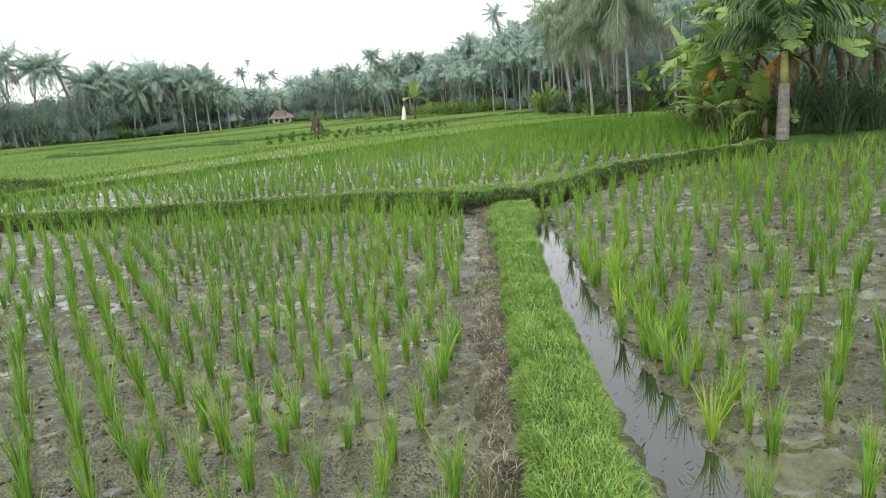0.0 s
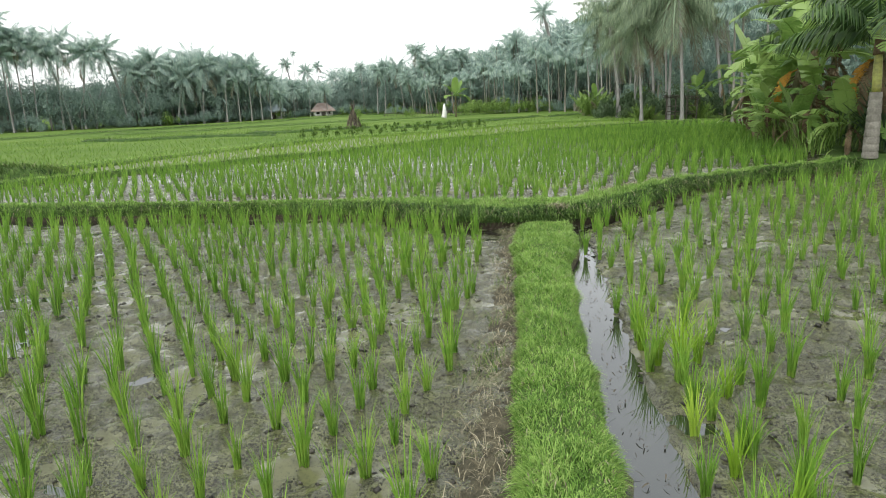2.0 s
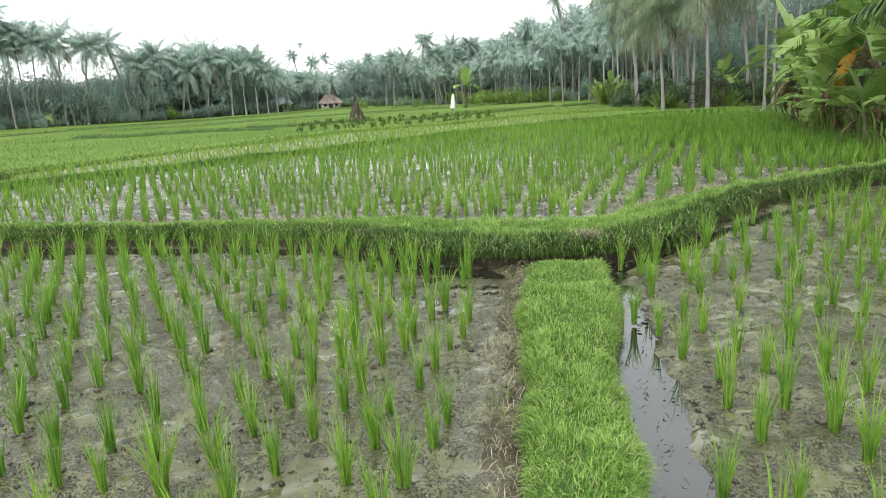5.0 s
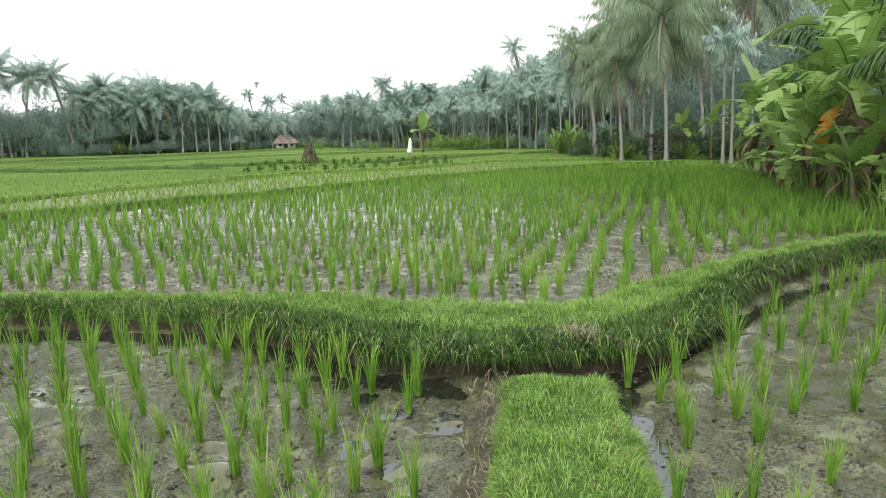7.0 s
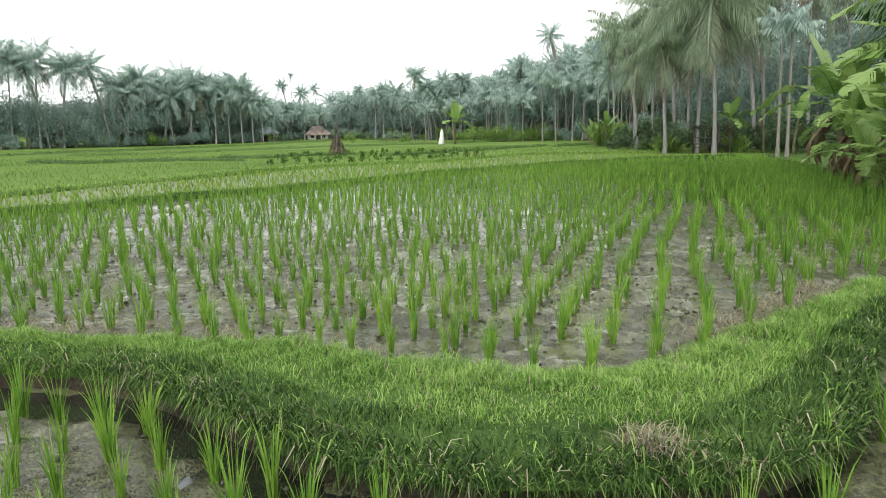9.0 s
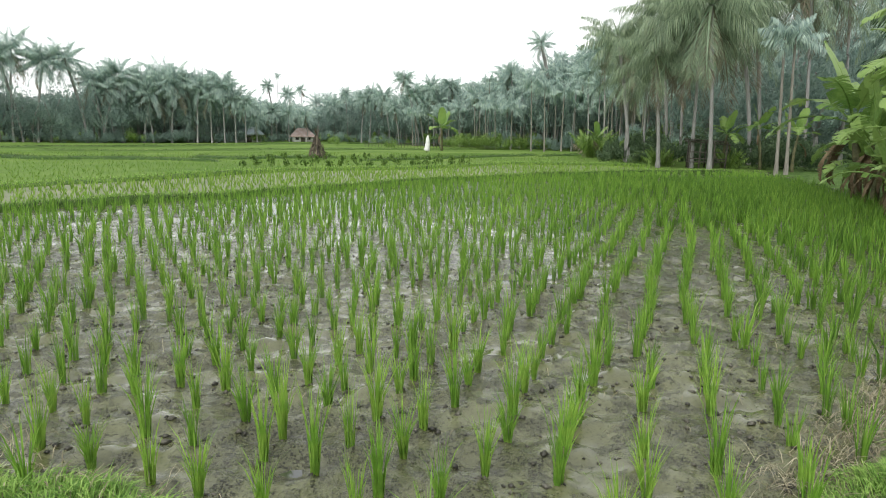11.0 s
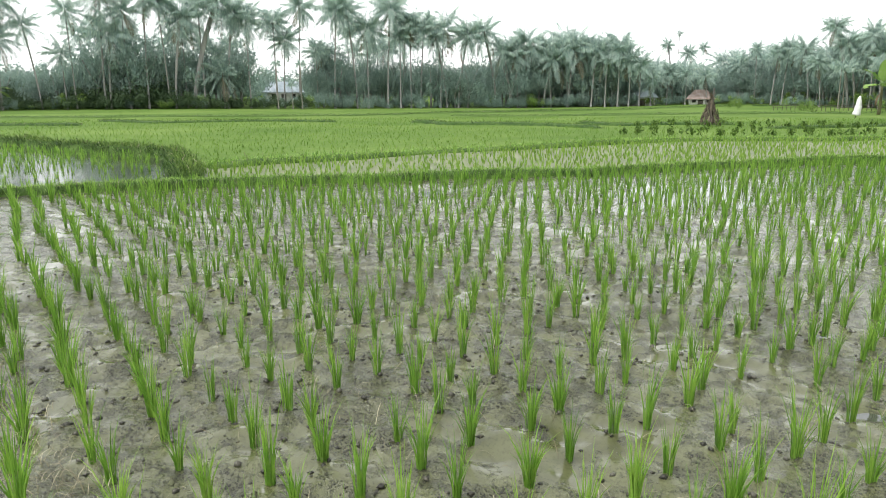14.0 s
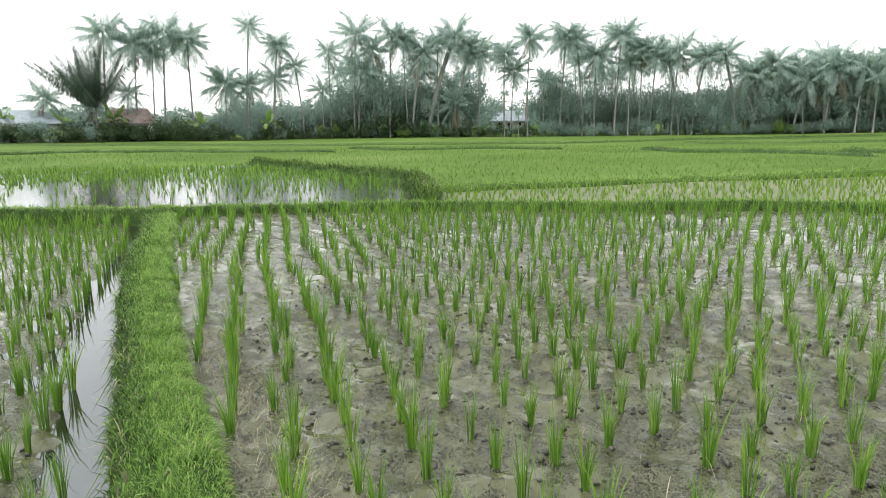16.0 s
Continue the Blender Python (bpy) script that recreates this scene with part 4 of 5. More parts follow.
def coconut(x, y, height, lean, size=1.0, label="", group="coconut palms round the fields", crowns=None):
    """lean: metres to the right as seen from the path (left where negative)."""
    side = min(TRUNKS, key=lambda s: abs(s * max(1, size) - abs(lean)))
    away = math.degrees(math.atan2(y - 12, x - 0.6))
    turn = away - 90 if lean >= 0 else away + 90
    label = label or ("leaning coconut palm at the field edge" if side > 0.8 else "tall slender coconut palm at the field edge" if height > 9 else "coconut palm with dense crown beyond the fields")
    return palm("coconut_palm", x, y, height, side, turn, TRUNKS[side], random.choice(crowns or CROWNS), size, label, group, 1.2 if crowns is NEAR_CROWNS else 9.0)


# the west grove, the far grove ahead and the near grove: place, height to the crown, lean and size
WEST_1 = [(-97.2, 18.3, 13.9, 0.5, 1.67), (-97.1, 22.0, 13.1, 0.6, 1.67), (-96.9, 25.6, 14.3, 0.6, 1.68), (-96.9, 24.2, 11.7, 0.7, 1.24), (-97.1, 29.3, 13.8, 0.2, 1.61), (-97.0, 34.0, 8.0, -0.2, 1.7), (-96.8, 36.8, 16.2, 1.1, 1.19), (-96.1, 40.5, 13.7, 0.9, 1.34), (-96.1, 40.7, 8.9, 0.7, 1.34),
     (-96.7, 37.3, 8.0, 0.0, 1.26), (-95.1, 45.0, 10.7, -0.8, 1.12), (-94.0, 48.9, 12.9, 0.2, 1.13), (-94.3, 47.8, 7.3, 0.2, 1.2), (-93.0, 52.3, 15.5, 0.9, 1.73), (-92.7, 52.9, 10.2, 0.7, 1.73), (-91.1, 57.5, 15.3, 0.5, 1.51), (-89.7, 60.8, 12.8, 1.2, 1.82), (-90.0, 60.1, 14.9, -0.3, 1.37)]
WEST_2 = [(-88.7, 63.2, 15.3, 3.8, 1.75), (-86.9, 67.0, 5.1, -0.0, 1.53), (-86.6, 67.5, 13.7, 1.3, 1.53), (-85.1, 70.4, 12.8, 0.0, 1.61), (-83.1, 73.8, 12.8, -0.1, 1.39), (-82.5, 74.7, 10.2, 0.4, 1.31), (-81.2, 76.7, 15.1, 0.7, 1.47), (-79.8, 79.1, 8.9, 0.1, 1.01), (-78.4, 81.4, 15.0, 0.5, 1.79),
     (-76.4, 84.4, 14.7, -1.1, 1.41), (-75.4, 85.9, 12.4, 0.0, 1.65), (-73.5, 88.4, 15.4, 0.8, 1.73), (-72.1, 90.0, 11.1, 0.2, 1.5), (-69.9, 92.4, 12.6, 1.0, 1.58), (-67.6, 94.7, 12.5, 1.0, 1.67), (-65.5, 96.8, 11.5, 1.3, 1.67), (-61.1, 101.4, 12.1, -1.9, 1.45), (-59.4, 103.1, 9.1, -1.1, 1.53)]
WEST_3 = [(-57.6, 104.9, 10.4, 0.1, 1.54), (-55.5, 107.0, 7.9, 1.5, 1.72), (-54.5, 108.0, 9.2, -1.4, 1.48), (-52.5, 109.9, 9.5, -0.4, 1.57), (-50.6, 111.6, 9.5, -0.7, 1.49), (-49.6, 112.5, 4.9, -0.3, 1.33), (-47.6, 114.2, 9.6, -1.3, 1.26), (-97.0, 10.9, 5.5, 0.4, 1.23), (-97.2, 16.7, 4.5, 0.2, 0.94),
     (-97.1, 20.8, 6.4, 0.4, 1.09), (-88.1, 64.6, 14.1, -0.3, 1.53), (-91.9, 55.3, 13.2, 0.1, 1.36), (-70.9, 91.2, 13.3, 0.2, 1.42), (-58.5, 103.9, 8.6, -0.3, 1.38), (-66.8, 95.5, 11.1, -1.8, 1.35)]
AHEAD_1 = [(-52.0, 109.1, 9.2, 0.9, 1.75), (-55.0, 112.0, 10.7, 0.2, 1.55), (-48.6, 110.8, 9.3, 0.6, 1.41), (-46.6, 111.7, 7.7, 0.1, 1.33), (-44.8, 112.6, 9.4, -0.1, 1.5), (-43.2, 113.3, 7.4, 0.0, 1.33), (-41.7, 113.9, 6.5, -0.1, 1.16), (-41.2, 117.4, 4.5, 0.2, 1.11), (-44.9, 137.3, 10.3, -1.3, 0.75),
     (-49.5, 151.6, 12.8, -0.1, 0.45), (-42.5, 132.9, 8.7, 1.9, 0.87), (-39.8, 139.1, 9.7, -0.3, 0.65), (-39.9, 121.1, 5.6, -0.0, 1.05), (-37.1, 122.0, 5.1, -0.0, 1.05), (-34.0, 123.1, 4.6, -0.4, 0.96), (-32.3, 134.0, 6.6, 0.1, 1.24), (-28.8, 131.8, 9.2, -0.3, 0.74), (-25.2, 127.5, 8.3, 0.3, 1.16)]
AHEAD_2 = [(-23.7, 127.8, 8.8, 0.3, 1.07), (-19.7, 126.5, 8.4, -0.8, 1.23), (-17.1, 120.9, 6.4, -0.9, 1.0), (-12.9, 115.4, 10.7, -2.3, 1.02), (-12.1, 115.5, 8.5, -1.4, 1.1), (-10.2, 113.7, 9.3, -0.3, 1.08), (-8.2, 113.9, 9.6, 0.4, 0.93), (-9.2, 113.8, 7.1, -0.5, 1.0), (-3.9, 110.2, 8.4, -0.1, 0.82),
     (0.7, 102.3, 7.4, -0.0, 0.82), (2.6, 100.3, 10.3, -0.8, 0.87), (4.5, 98.3, 7.8, -1.1, 0.78), (4.6, 96.2, 8.2, -0.1, 0.77), (7.7, 94.0, 13.2, -2.0, 0.87), (9.4, 99.9, 11.7, -0.8, 0.6), (6.4, 94.1, 8.2, 0.4, 0.81), (7.7, 94.0, 8.2, 1.0, 0.75), (8.8, 85.9, 8.5, 0.3, 0.79)]
AHEAD_3 = [(9.9, 79.7, 8.2, -0.4, 0.78), (10.0, 69.6, 9.4, -0.5, 0.89), (10.0, 73.7, 6.6, -0.2, 0.81)]
NEAR_1 = [(11.6, 44.7, 8.2, -0.4, 2.01), (9.6, 47.3, 6.1, -0.3, 1.34), (11.3, 46.9, 7.5, -0.2, 1.55), (9.3, 54.5, 8.1, -1.0, 1.34), (9.3, 55.6, 5.8, -0.2, 1.2), (12.9, 58.9, 10.3, -1.7, 1.67), (16.1, 51.6, 8.5, -1.3, 1.63), (17.3, 53.3, 10.6, -1.1, 1.71), (13.8, 58.6, 11.4, -0.9, 1.67),
     (11.7, 61.2, 7.4, -0.2, 1.54), (18.8, 50.5, 10.6, -1.0, 1.8), (22.3, 53.3, 11.5, -0.7, 1.96)]
ARECA_1 = [(-1.3, 102.3, 9.5, -0.2, 0.48), (-6.0, 110.1, 6.7, -0.3, 0.67), (13.7, 41.8, 6.5, -0.2, 0.57), (14.1, 41.7, 6.2, -0.3, 0.51), (-78.5, 70.5, 6.5, 0.5, 0.36), (-77.2, 72.2, 3.6, -0.0, 0.33), (-76.4, 73.2, 6.5, 0.2, 0.36)]
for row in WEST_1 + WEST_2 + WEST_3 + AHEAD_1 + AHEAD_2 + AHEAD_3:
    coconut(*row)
for x, y, h, lean, size in NEAR_1:
    coconut(x, y, h, lean, size * 0.88, "old coconut palm with long hanging leaves", crowns=NEAR_CROWNS)
for x, y, h, s, size in ARECA_1:
    palm("areca_palm", x, y, h, 0.1, 70 * h, THIN, PLUMES[int(h * 10) % 3], size * 1.5, "slim areca palm with straight pale trunk", "areca palms by the grove")


def ring(n, a0, a1, near, far, rs):
    """Scattered places along the edge of the woods: bearings in degrees left of a line 3.5 degrees right of ahead, and metres behind the edge."""
    for k in range(n):
        a = a0 - 3.5 + (a1 - a0) * (k + rs.rand()) / n
        d = float(np.interp(a, EDGE_A, EDGE_D)) + rs.uniform(near, far)
        yield 0.6 - d * math.sin(radians(a)), 12.2 + d * math.cos(radians(a))


rs = np.random.RandomState(3)
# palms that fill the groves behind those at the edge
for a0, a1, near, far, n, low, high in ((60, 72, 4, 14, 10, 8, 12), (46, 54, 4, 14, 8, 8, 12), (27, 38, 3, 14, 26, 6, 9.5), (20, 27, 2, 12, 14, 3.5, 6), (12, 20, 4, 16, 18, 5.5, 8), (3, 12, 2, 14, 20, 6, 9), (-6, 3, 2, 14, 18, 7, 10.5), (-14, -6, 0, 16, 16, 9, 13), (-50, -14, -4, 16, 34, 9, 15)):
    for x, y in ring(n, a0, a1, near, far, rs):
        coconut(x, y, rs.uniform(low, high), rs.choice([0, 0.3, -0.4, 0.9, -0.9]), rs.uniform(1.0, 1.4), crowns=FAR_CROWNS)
for x, y in ring(46, -20, 12, -8, 6, rs):
    palm("areca_palm", x, y, rs.uniform(5, 8), 0.1, rs.uniform(0, 360), THIN, PLUMES[rs.randint(3)], 1.1, "slim areca palm with straight pale trunk", "areca palms by the grove")


# ---- broadleaf trees and bushes ----
def leafage(seed, n, size, leaf, lumps=9, flat=0.8):
    """Leaf pairs gathered in lumps, round the origin upwards; triangles."""
    rs = np.random.RandomState(seed)
    c = rs.normal(0, 0.42, (lumps, 3)) * size
    c[:, 2] = np.abs(c[:, 2]) * flat + 0.35 * size
    r = size * rs.uniform(0.22, 0.46, lumps)
    k = rs.randint(0, lumps, n)
    d = rs.normal(0, 1, (n, 3))
    d /= np.linalg.norm(d, axis=1)[:, None]
    p = c[k] + d * (r[k] * rs.uniform(0.6, 1.05, n))[:, None]
    p[:, 2] = np.maximum(p[:, 2], 0.03 * size)
    u = np.cross(d, rs.normal(0, 1, (n, 3)))
    u /= np.linalg.norm(u, axis=1)[:, None]
    w = np.cross(d, u) + 0.32 * rs.normal(0, 1, (n, 3))
    w /= np.linalg.norm(w, axis=1)[:, None]
    s = leaf * rs.uniform(0.6, 1.4, n)[:, None]
    v = np.stack([p - u * s, p + u * s, p + w * s * 0.9], 1).reshape(-1, 3)
    return v, np.arange(3 * n).reshape(-1, 3)


BUSHES = [mesh_from("leaves", *leafage(800 + k, 1500, 1.0, 0.056, 14), [BUSH_HAZED]) for k in range(5)]
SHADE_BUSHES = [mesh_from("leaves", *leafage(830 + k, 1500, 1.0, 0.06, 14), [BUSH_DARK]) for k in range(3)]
PALE_BUSHES = [mesh_from("leaves", *leafage(820 + k, 1300, 1.0, 0.055, 12), [BUSH_LIGHT]) for k in range(3)]
CANOPIES = [mesh_from("crown", *leafage(840 + k, 3200, 1.0, 0.042, 30, 1.0), [BUSH_HAZED]) for k in range(5)]
BOUGHS = [tube([(0, 0, -0.05), (0.02, 0.01, 0.3), (0.1, 0.04, 0.6), (0.22, 0.1, 0.95)], [0.03, 0.026, 0.02, 0.01], 6),
        tube([(0.02, 0.01, 0.3), (-0.12, 0.1, 0.6), (-0.25, 0.12, 0.85)], [0.022, 0.015, 0.008], 6), tube([(0.05, 0.02, 0.42), (0.1, -0.15, 0.65), (0.12, -0.28, 0.9)], [0.02, 0.013, 0.007], 6)]
BRANCHES = mesh_from("trunk", *merge(BOUGHS), [BARK], smooth=True)


def bush(x, y, size, tall=1.0, pale=False, label="dense dark green bush under the palms"):
    root = thing("bush", label, "bush", "bushes under the palms")
    root.matrix_world = pose(x, y, float(ground_z(x, y)) - 0.05, 0, 0, random.uniform(0, 360))
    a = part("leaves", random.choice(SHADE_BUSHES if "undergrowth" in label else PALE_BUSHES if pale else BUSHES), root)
    a.scale = (size, size, size * tall)
    return root


def tree(x, y, height, label="dark broadleaf tree among the palms"):
    root = thing("broadleaf_tree", label, "tree", "broadleaf trees among the palms")
    root.matrix_world = pose(x, y, float(ground_z(x, y)) - 0.05, 0, 0, random.uniform(0, 360))
    part("trunk", BRANCHES, root, "branching grey-brown trunk").scale = (height * 0.8, height * 0.8, height * 0.8)
    b = part("crown", random.choice(CANOPIES), root, "uneven dark green crown")
    b.matrix_local = pose(0, 0, height * 0.16) @ Matrix.Diagonal((height * 0.4, height * 0.4, height * 0.56, 1))
    return root


for a0, a1, near, far, n, low, high in ((60, 72, 3, 10, 20, 7.5, 11), (72, 80, 4, 10, 6, 5, 7), (46.5, 54, 3, 10, 14, 7, 9.5), (39.5, 45.5, 2, 8, 11, 6.5, 9), (27, 38, 2, 12, 30, 7, 10.5), (19, 27, 4, 12, 16, 4.5, 6.5), (12, 19, 4, 14, 18, 6, 8.5), (3, 12, 3, 14, 20, 7, 9.5), (-6, 3, 3, 14, 16, 8, 11)):
    for x, y in ring(n, a0, a1, near, far, rs):
        tree(x, y, rs.uniform(low, high))
for x, y in ring(30, -50, -6, 0, 14, rs):
    tree(x, y, rs.uniform(9, 14), "tall dark broadleaf tree in the palm grove")
for x, y in ring(20, -42, -14, -22, -6, rs):
    tree(x, y, rs.uniform(5, 8), "dark broadleaf tree in the palm grove")
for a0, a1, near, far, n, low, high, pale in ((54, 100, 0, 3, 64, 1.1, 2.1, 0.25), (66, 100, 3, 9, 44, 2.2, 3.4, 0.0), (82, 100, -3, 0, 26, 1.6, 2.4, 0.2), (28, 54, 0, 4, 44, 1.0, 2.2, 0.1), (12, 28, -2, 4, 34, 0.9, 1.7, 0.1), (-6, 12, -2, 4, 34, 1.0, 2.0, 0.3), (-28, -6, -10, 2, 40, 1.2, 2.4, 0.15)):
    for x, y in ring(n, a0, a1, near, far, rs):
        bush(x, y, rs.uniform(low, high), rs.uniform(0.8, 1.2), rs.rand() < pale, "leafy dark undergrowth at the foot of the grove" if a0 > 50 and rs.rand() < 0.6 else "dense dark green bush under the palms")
for x, y, s in [(-4.5, 93.5, 2.0), (-3.2, 91.4, 1.6), (-1.3, 92.3, 1.8), (0.3, 93.2, 1.5), (-6.5, 94.6, 1.5), (1.8, 90.1, 1.3), (-12.6, 84.9, 1.1), (-22, 95.5, 1.2), (9.4, 51.5, 0.8)]:
    bush(x, y, s, 1.1, True, "light green bush at the field edge")
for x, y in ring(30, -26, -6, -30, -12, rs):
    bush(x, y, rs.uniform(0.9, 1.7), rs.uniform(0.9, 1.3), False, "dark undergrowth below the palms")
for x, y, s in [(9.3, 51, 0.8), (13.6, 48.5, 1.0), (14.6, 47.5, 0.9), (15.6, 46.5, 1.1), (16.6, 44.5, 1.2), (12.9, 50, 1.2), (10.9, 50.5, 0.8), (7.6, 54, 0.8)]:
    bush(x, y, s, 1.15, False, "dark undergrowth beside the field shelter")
# young light green palms at the edge of the grove
YOUNG = [crown_mesh(770 + k, 15, 2.4, 26, 0.55, 1, (0.4, 1.1), 0.75, 1.45, [BUSH_LIGHT, PALM_DRY], 0.06) for k in range(2)]
for k, (x, y, s) in enumerate([(8.1, 63.1, 1.15), (9.1, 62.6, 0.95), (8.6, 65.1, 1.2), (9.9, 48.7, 0.6), (10.4, 48.5, 0.5), (13.3, 46.8, 0.6)]):
    root = thing("young_palm", "young trunkless palm with bright green leaves", "palm", "young palms by the grove")
    root.matrix_world = pose(x, y, float(ground_z(x, y)), 0, 0, 70 * k)
    part("crown", YOUNG[k % 2], root).scale = (s, s, s)
# the big dark feathery palm before the west grove
SAGO = crown_mesh(790, 30, 5.4, 120, 0.8, 1, (0.15, 0.6), 0.75, 1.5, [SAGO_LEAF, SAGO_LEAF], 0.022, 0.4)
palm("sago_palm", -96.1, 17.2, 4.3, 0.0, 0, TRUNKS[0.0], SAGO, 1.62, "big dark dense feathery palm before the grove", "dark palms by the grove")
# the woods behind everything, their leaf colour paled for distance haze
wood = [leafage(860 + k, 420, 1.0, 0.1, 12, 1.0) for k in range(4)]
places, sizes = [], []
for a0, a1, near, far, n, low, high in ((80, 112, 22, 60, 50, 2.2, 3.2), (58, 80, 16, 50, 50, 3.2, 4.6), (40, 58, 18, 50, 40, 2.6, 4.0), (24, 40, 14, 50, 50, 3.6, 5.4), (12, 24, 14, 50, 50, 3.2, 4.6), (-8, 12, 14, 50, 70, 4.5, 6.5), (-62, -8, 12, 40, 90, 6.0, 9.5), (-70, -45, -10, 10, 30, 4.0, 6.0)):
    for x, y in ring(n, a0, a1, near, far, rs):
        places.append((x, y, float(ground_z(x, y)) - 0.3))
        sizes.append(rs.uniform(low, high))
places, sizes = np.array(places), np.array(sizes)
tagged(new("far_woods", mesh_from("far_woods", *spread(wood, places, rs.uniform(0, 6, len(places)), sizes, rs.randint(0, 4, len(places))), [BUSH_HAZED])), "dense dark woods closing the fields far off", "woods", kind="stuff")


# ---- banana plants ----
def banana_leaf(seed, length=2.1, width=0.52, droop=1.5, torn=0.35, mat=None):
    """One leaf along +x from the origin: stalk, midrib and torn lobes; quads."""
    rs = np.random.RandomState(seed)
    n = 44
    t = np.linspace(0, 1, n + 1)
    ang = 0.35 - droop * t ** 1.3
    seg = length / n
    px = np.concatenate([[0], np.cumsum(np.cos(ang[:-1]) * seg)])
    pz = np.concatenate([[0], np.cumsum(np.sin(ang[:-1]) * seg)])
    rib = np.stack([px, np.zeros(n + 1), pz], 1)
    half = width * np.clip((t - 0.16) / 0.15, 0, 1) ** 0.7 * np.clip((1 - t) / 0.2, 0, 1) ** 0.55 * (1 - 0.15 * t)
    pieces = [tube(rib[::2], 0.022 * (1.1 - t[::2]), 4, False)]
    for side in (-1, 1):
        sag = 0.15
        for i in range(7, n):
            if rs.rand() < torn:
                sag = rs.uniform(0.05, 0.75)
            gap = 0.04 if rs.rand() > torn else 0.45
            rows = []
            for u in (0.0, 0.5, 1.0):
                drop = sag * u * u
                a = rib[i] + np.array([half[i] * u * 0.22, side * half[i] * u * (1 - 0.3 * sag * u), 0.06 * u - drop * half[i]])
                b = rib[i + 1] + np.array([half[i + 1] * u * 0.22, side * half[i + 1] * u * (1 - 0.3 * sag * u), 0.06 * u - drop * half[i + 1]])
                rows.append((a, a + (b - a) * (1 - gap * u)))
            v = np.array([rows[0][0], rows[0][1], rows[1][1], rows[1][0], rows[2][1], rows[2][0]])
            f = np.array([(0, 1, 2, 3), (3, 2, 4, 5)]) if side > 0 else np.array([(3, 2, 1, 0), (5, 4, 2, 3)])
            pieces.append((v, f))
    return mesh_from("leaf", *merge(pieces), [mat or BANANA])


B_LEAVES = [banana_leaf(900 + k, 2.0 + 0.1 * (k % 3), 0.34 + 0.03 * (k % 2), 1.0 + 0.22 * k, 0.22 + 0.06 * k) for k in range(6)]
B_YOUNG = [banana_leaf(910 + k, 1.9, 0.40, 0.5, 0.08) for k in range(2)]
B_DRY = [banana_leaf(920 + k, 1.5, 0.12, 1.5, 0.6, BANANA_DRY) for k in range(3)]
B_GOLD = [banana_leaf(930 + k, 1.6, 0.19, 2.4, 0.5, BANANA_GOLD) for k in range(2)]


def banana_plant(x, y, height, leaves, dry, gold, seed, size=1.0, label="banana plant with broad torn green leaves"):
    rs = np.random.RandomState(seed)
    root = thing("banana_plant", label, "banana plant", "banana plants beside the paddies")
    root.matrix_world = pose(x, y, float(ground_z(x, y)), 0, 0, rs.uniform(0, 360))
    t = np.linspace(0, 1, 9)
    path = np.stack([0.12 * t ** 2 * height, 0.03 * np.sin(t * 4), -0.05 + t * height], 1)
    part("stem", mesh_from("stem", *tube(path, 0.11 * size * (1.15 - 0.6 * t) * (1 + 0.05 * np.cos(t * 40)), 9), [STEM], smooth=True), root, "thick layered green-brown stem")
    top = path[-1]
    for k in range(leaves):
        tilt = -62 + 62 * (k / max(1, leaves - 1)) ** 0.8 + rs.normal(0, 5)
        me = B_YOUNG[k % 2] if k < 2 else B_LEAVES[rs.randint(6)]
        ob = part("leaf", me, root)
        ob.matrix_local = pose(top[0], top[1], top[2] - 0.05 * k / leaves, 0, tilt, k * 137.5 + rs.normal(0, 12)) @ Matrix.Scale(size * rs.uniform(0.85, 1.12), 4)
    for k in range(dry):
        ob = part("leaf", B_DRY[rs.randint(3)], root, "withered brown leaf hanging down")
        ob.matrix_local = pose(top[0] * 0.8, top[1], top[2] * rs.uniform(0.75, 0.95), 0, rs.uniform(35, 62), rs.uniform(0, 360)) @ Matrix.Scale(size * rs.uniform(0.7, 1.0), 4)
    for az in gold:
        ob = part("leaf", B_GOLD[int(az) % 2], root, "golden yellow dying leaf")
        turn = az - math.degrees(root.matrix_world.to_euler().z)
        ob.matrix_local = pose(top[0] * 0.8, top[1], top[2] * 0.85 + 0.15, 0, 36, turn) @ Matrix.Scale(0.95, 4)
    return root


for k, (x, y, h, n, dry, gold, size) in enumerate([
        (10.5, 28.6, 2.1, 10, 5, (), 1.2), (8.6, 21.3, 2.4, 10, 7, (200,), 1.25), (9.8, 23.4, 3.7, 10, 5, (), 1.35), (9.4, 18.6, 2.4, 10, 6, (190,), 1.35),
        (9.3, 24.6, 1.6, 7, 9, (), 0.9), (9.9, 26.6, 1.5, 7, 9, (), 0.9), (8.9, 22.6, 1.5, 7, 9, (), 0.9), (8.5, 20.0, 1.5, 6, 9, (), 0.85),
        (10.7, 24.9, 3.0, 9, 4, (), 1.2), (12.3, 27.5, 2.8, 9, 3, (), 1.2), (11.8, 21.5, 3.0, 9, 3, (), 1.2), (13.0, 24.0, 3.2, 9, 2, (), 1.2), (14.5, 28.0, 3.5, 9, 2, (), 1.2),
        (11.9, 19.5, 2.8, 9, 3, (), 1.25), (14.7, 19.4, 3.4, 9, 1, (), 1.2), (14.4, 31.0, 3.2, 9, 2, (), 1.2)]):
    banana_plant(x, y, h, n, dry, gold, 940 + k, size)
for k, (x, y, h) in enumerate([(8.15, 19.6, 0.8), (8.51, 21.8, 0.9), (8.7, 23.9, 0.8), (9.6, 26.1, 1.0), (10.52, 28.6, 1.0), (8.75, 18.2, 0.7)]):
    banana_plant(x, y, h, 8, 3, (), 980 + k, 0.66, "young banana plant with withered leaves at field edge")
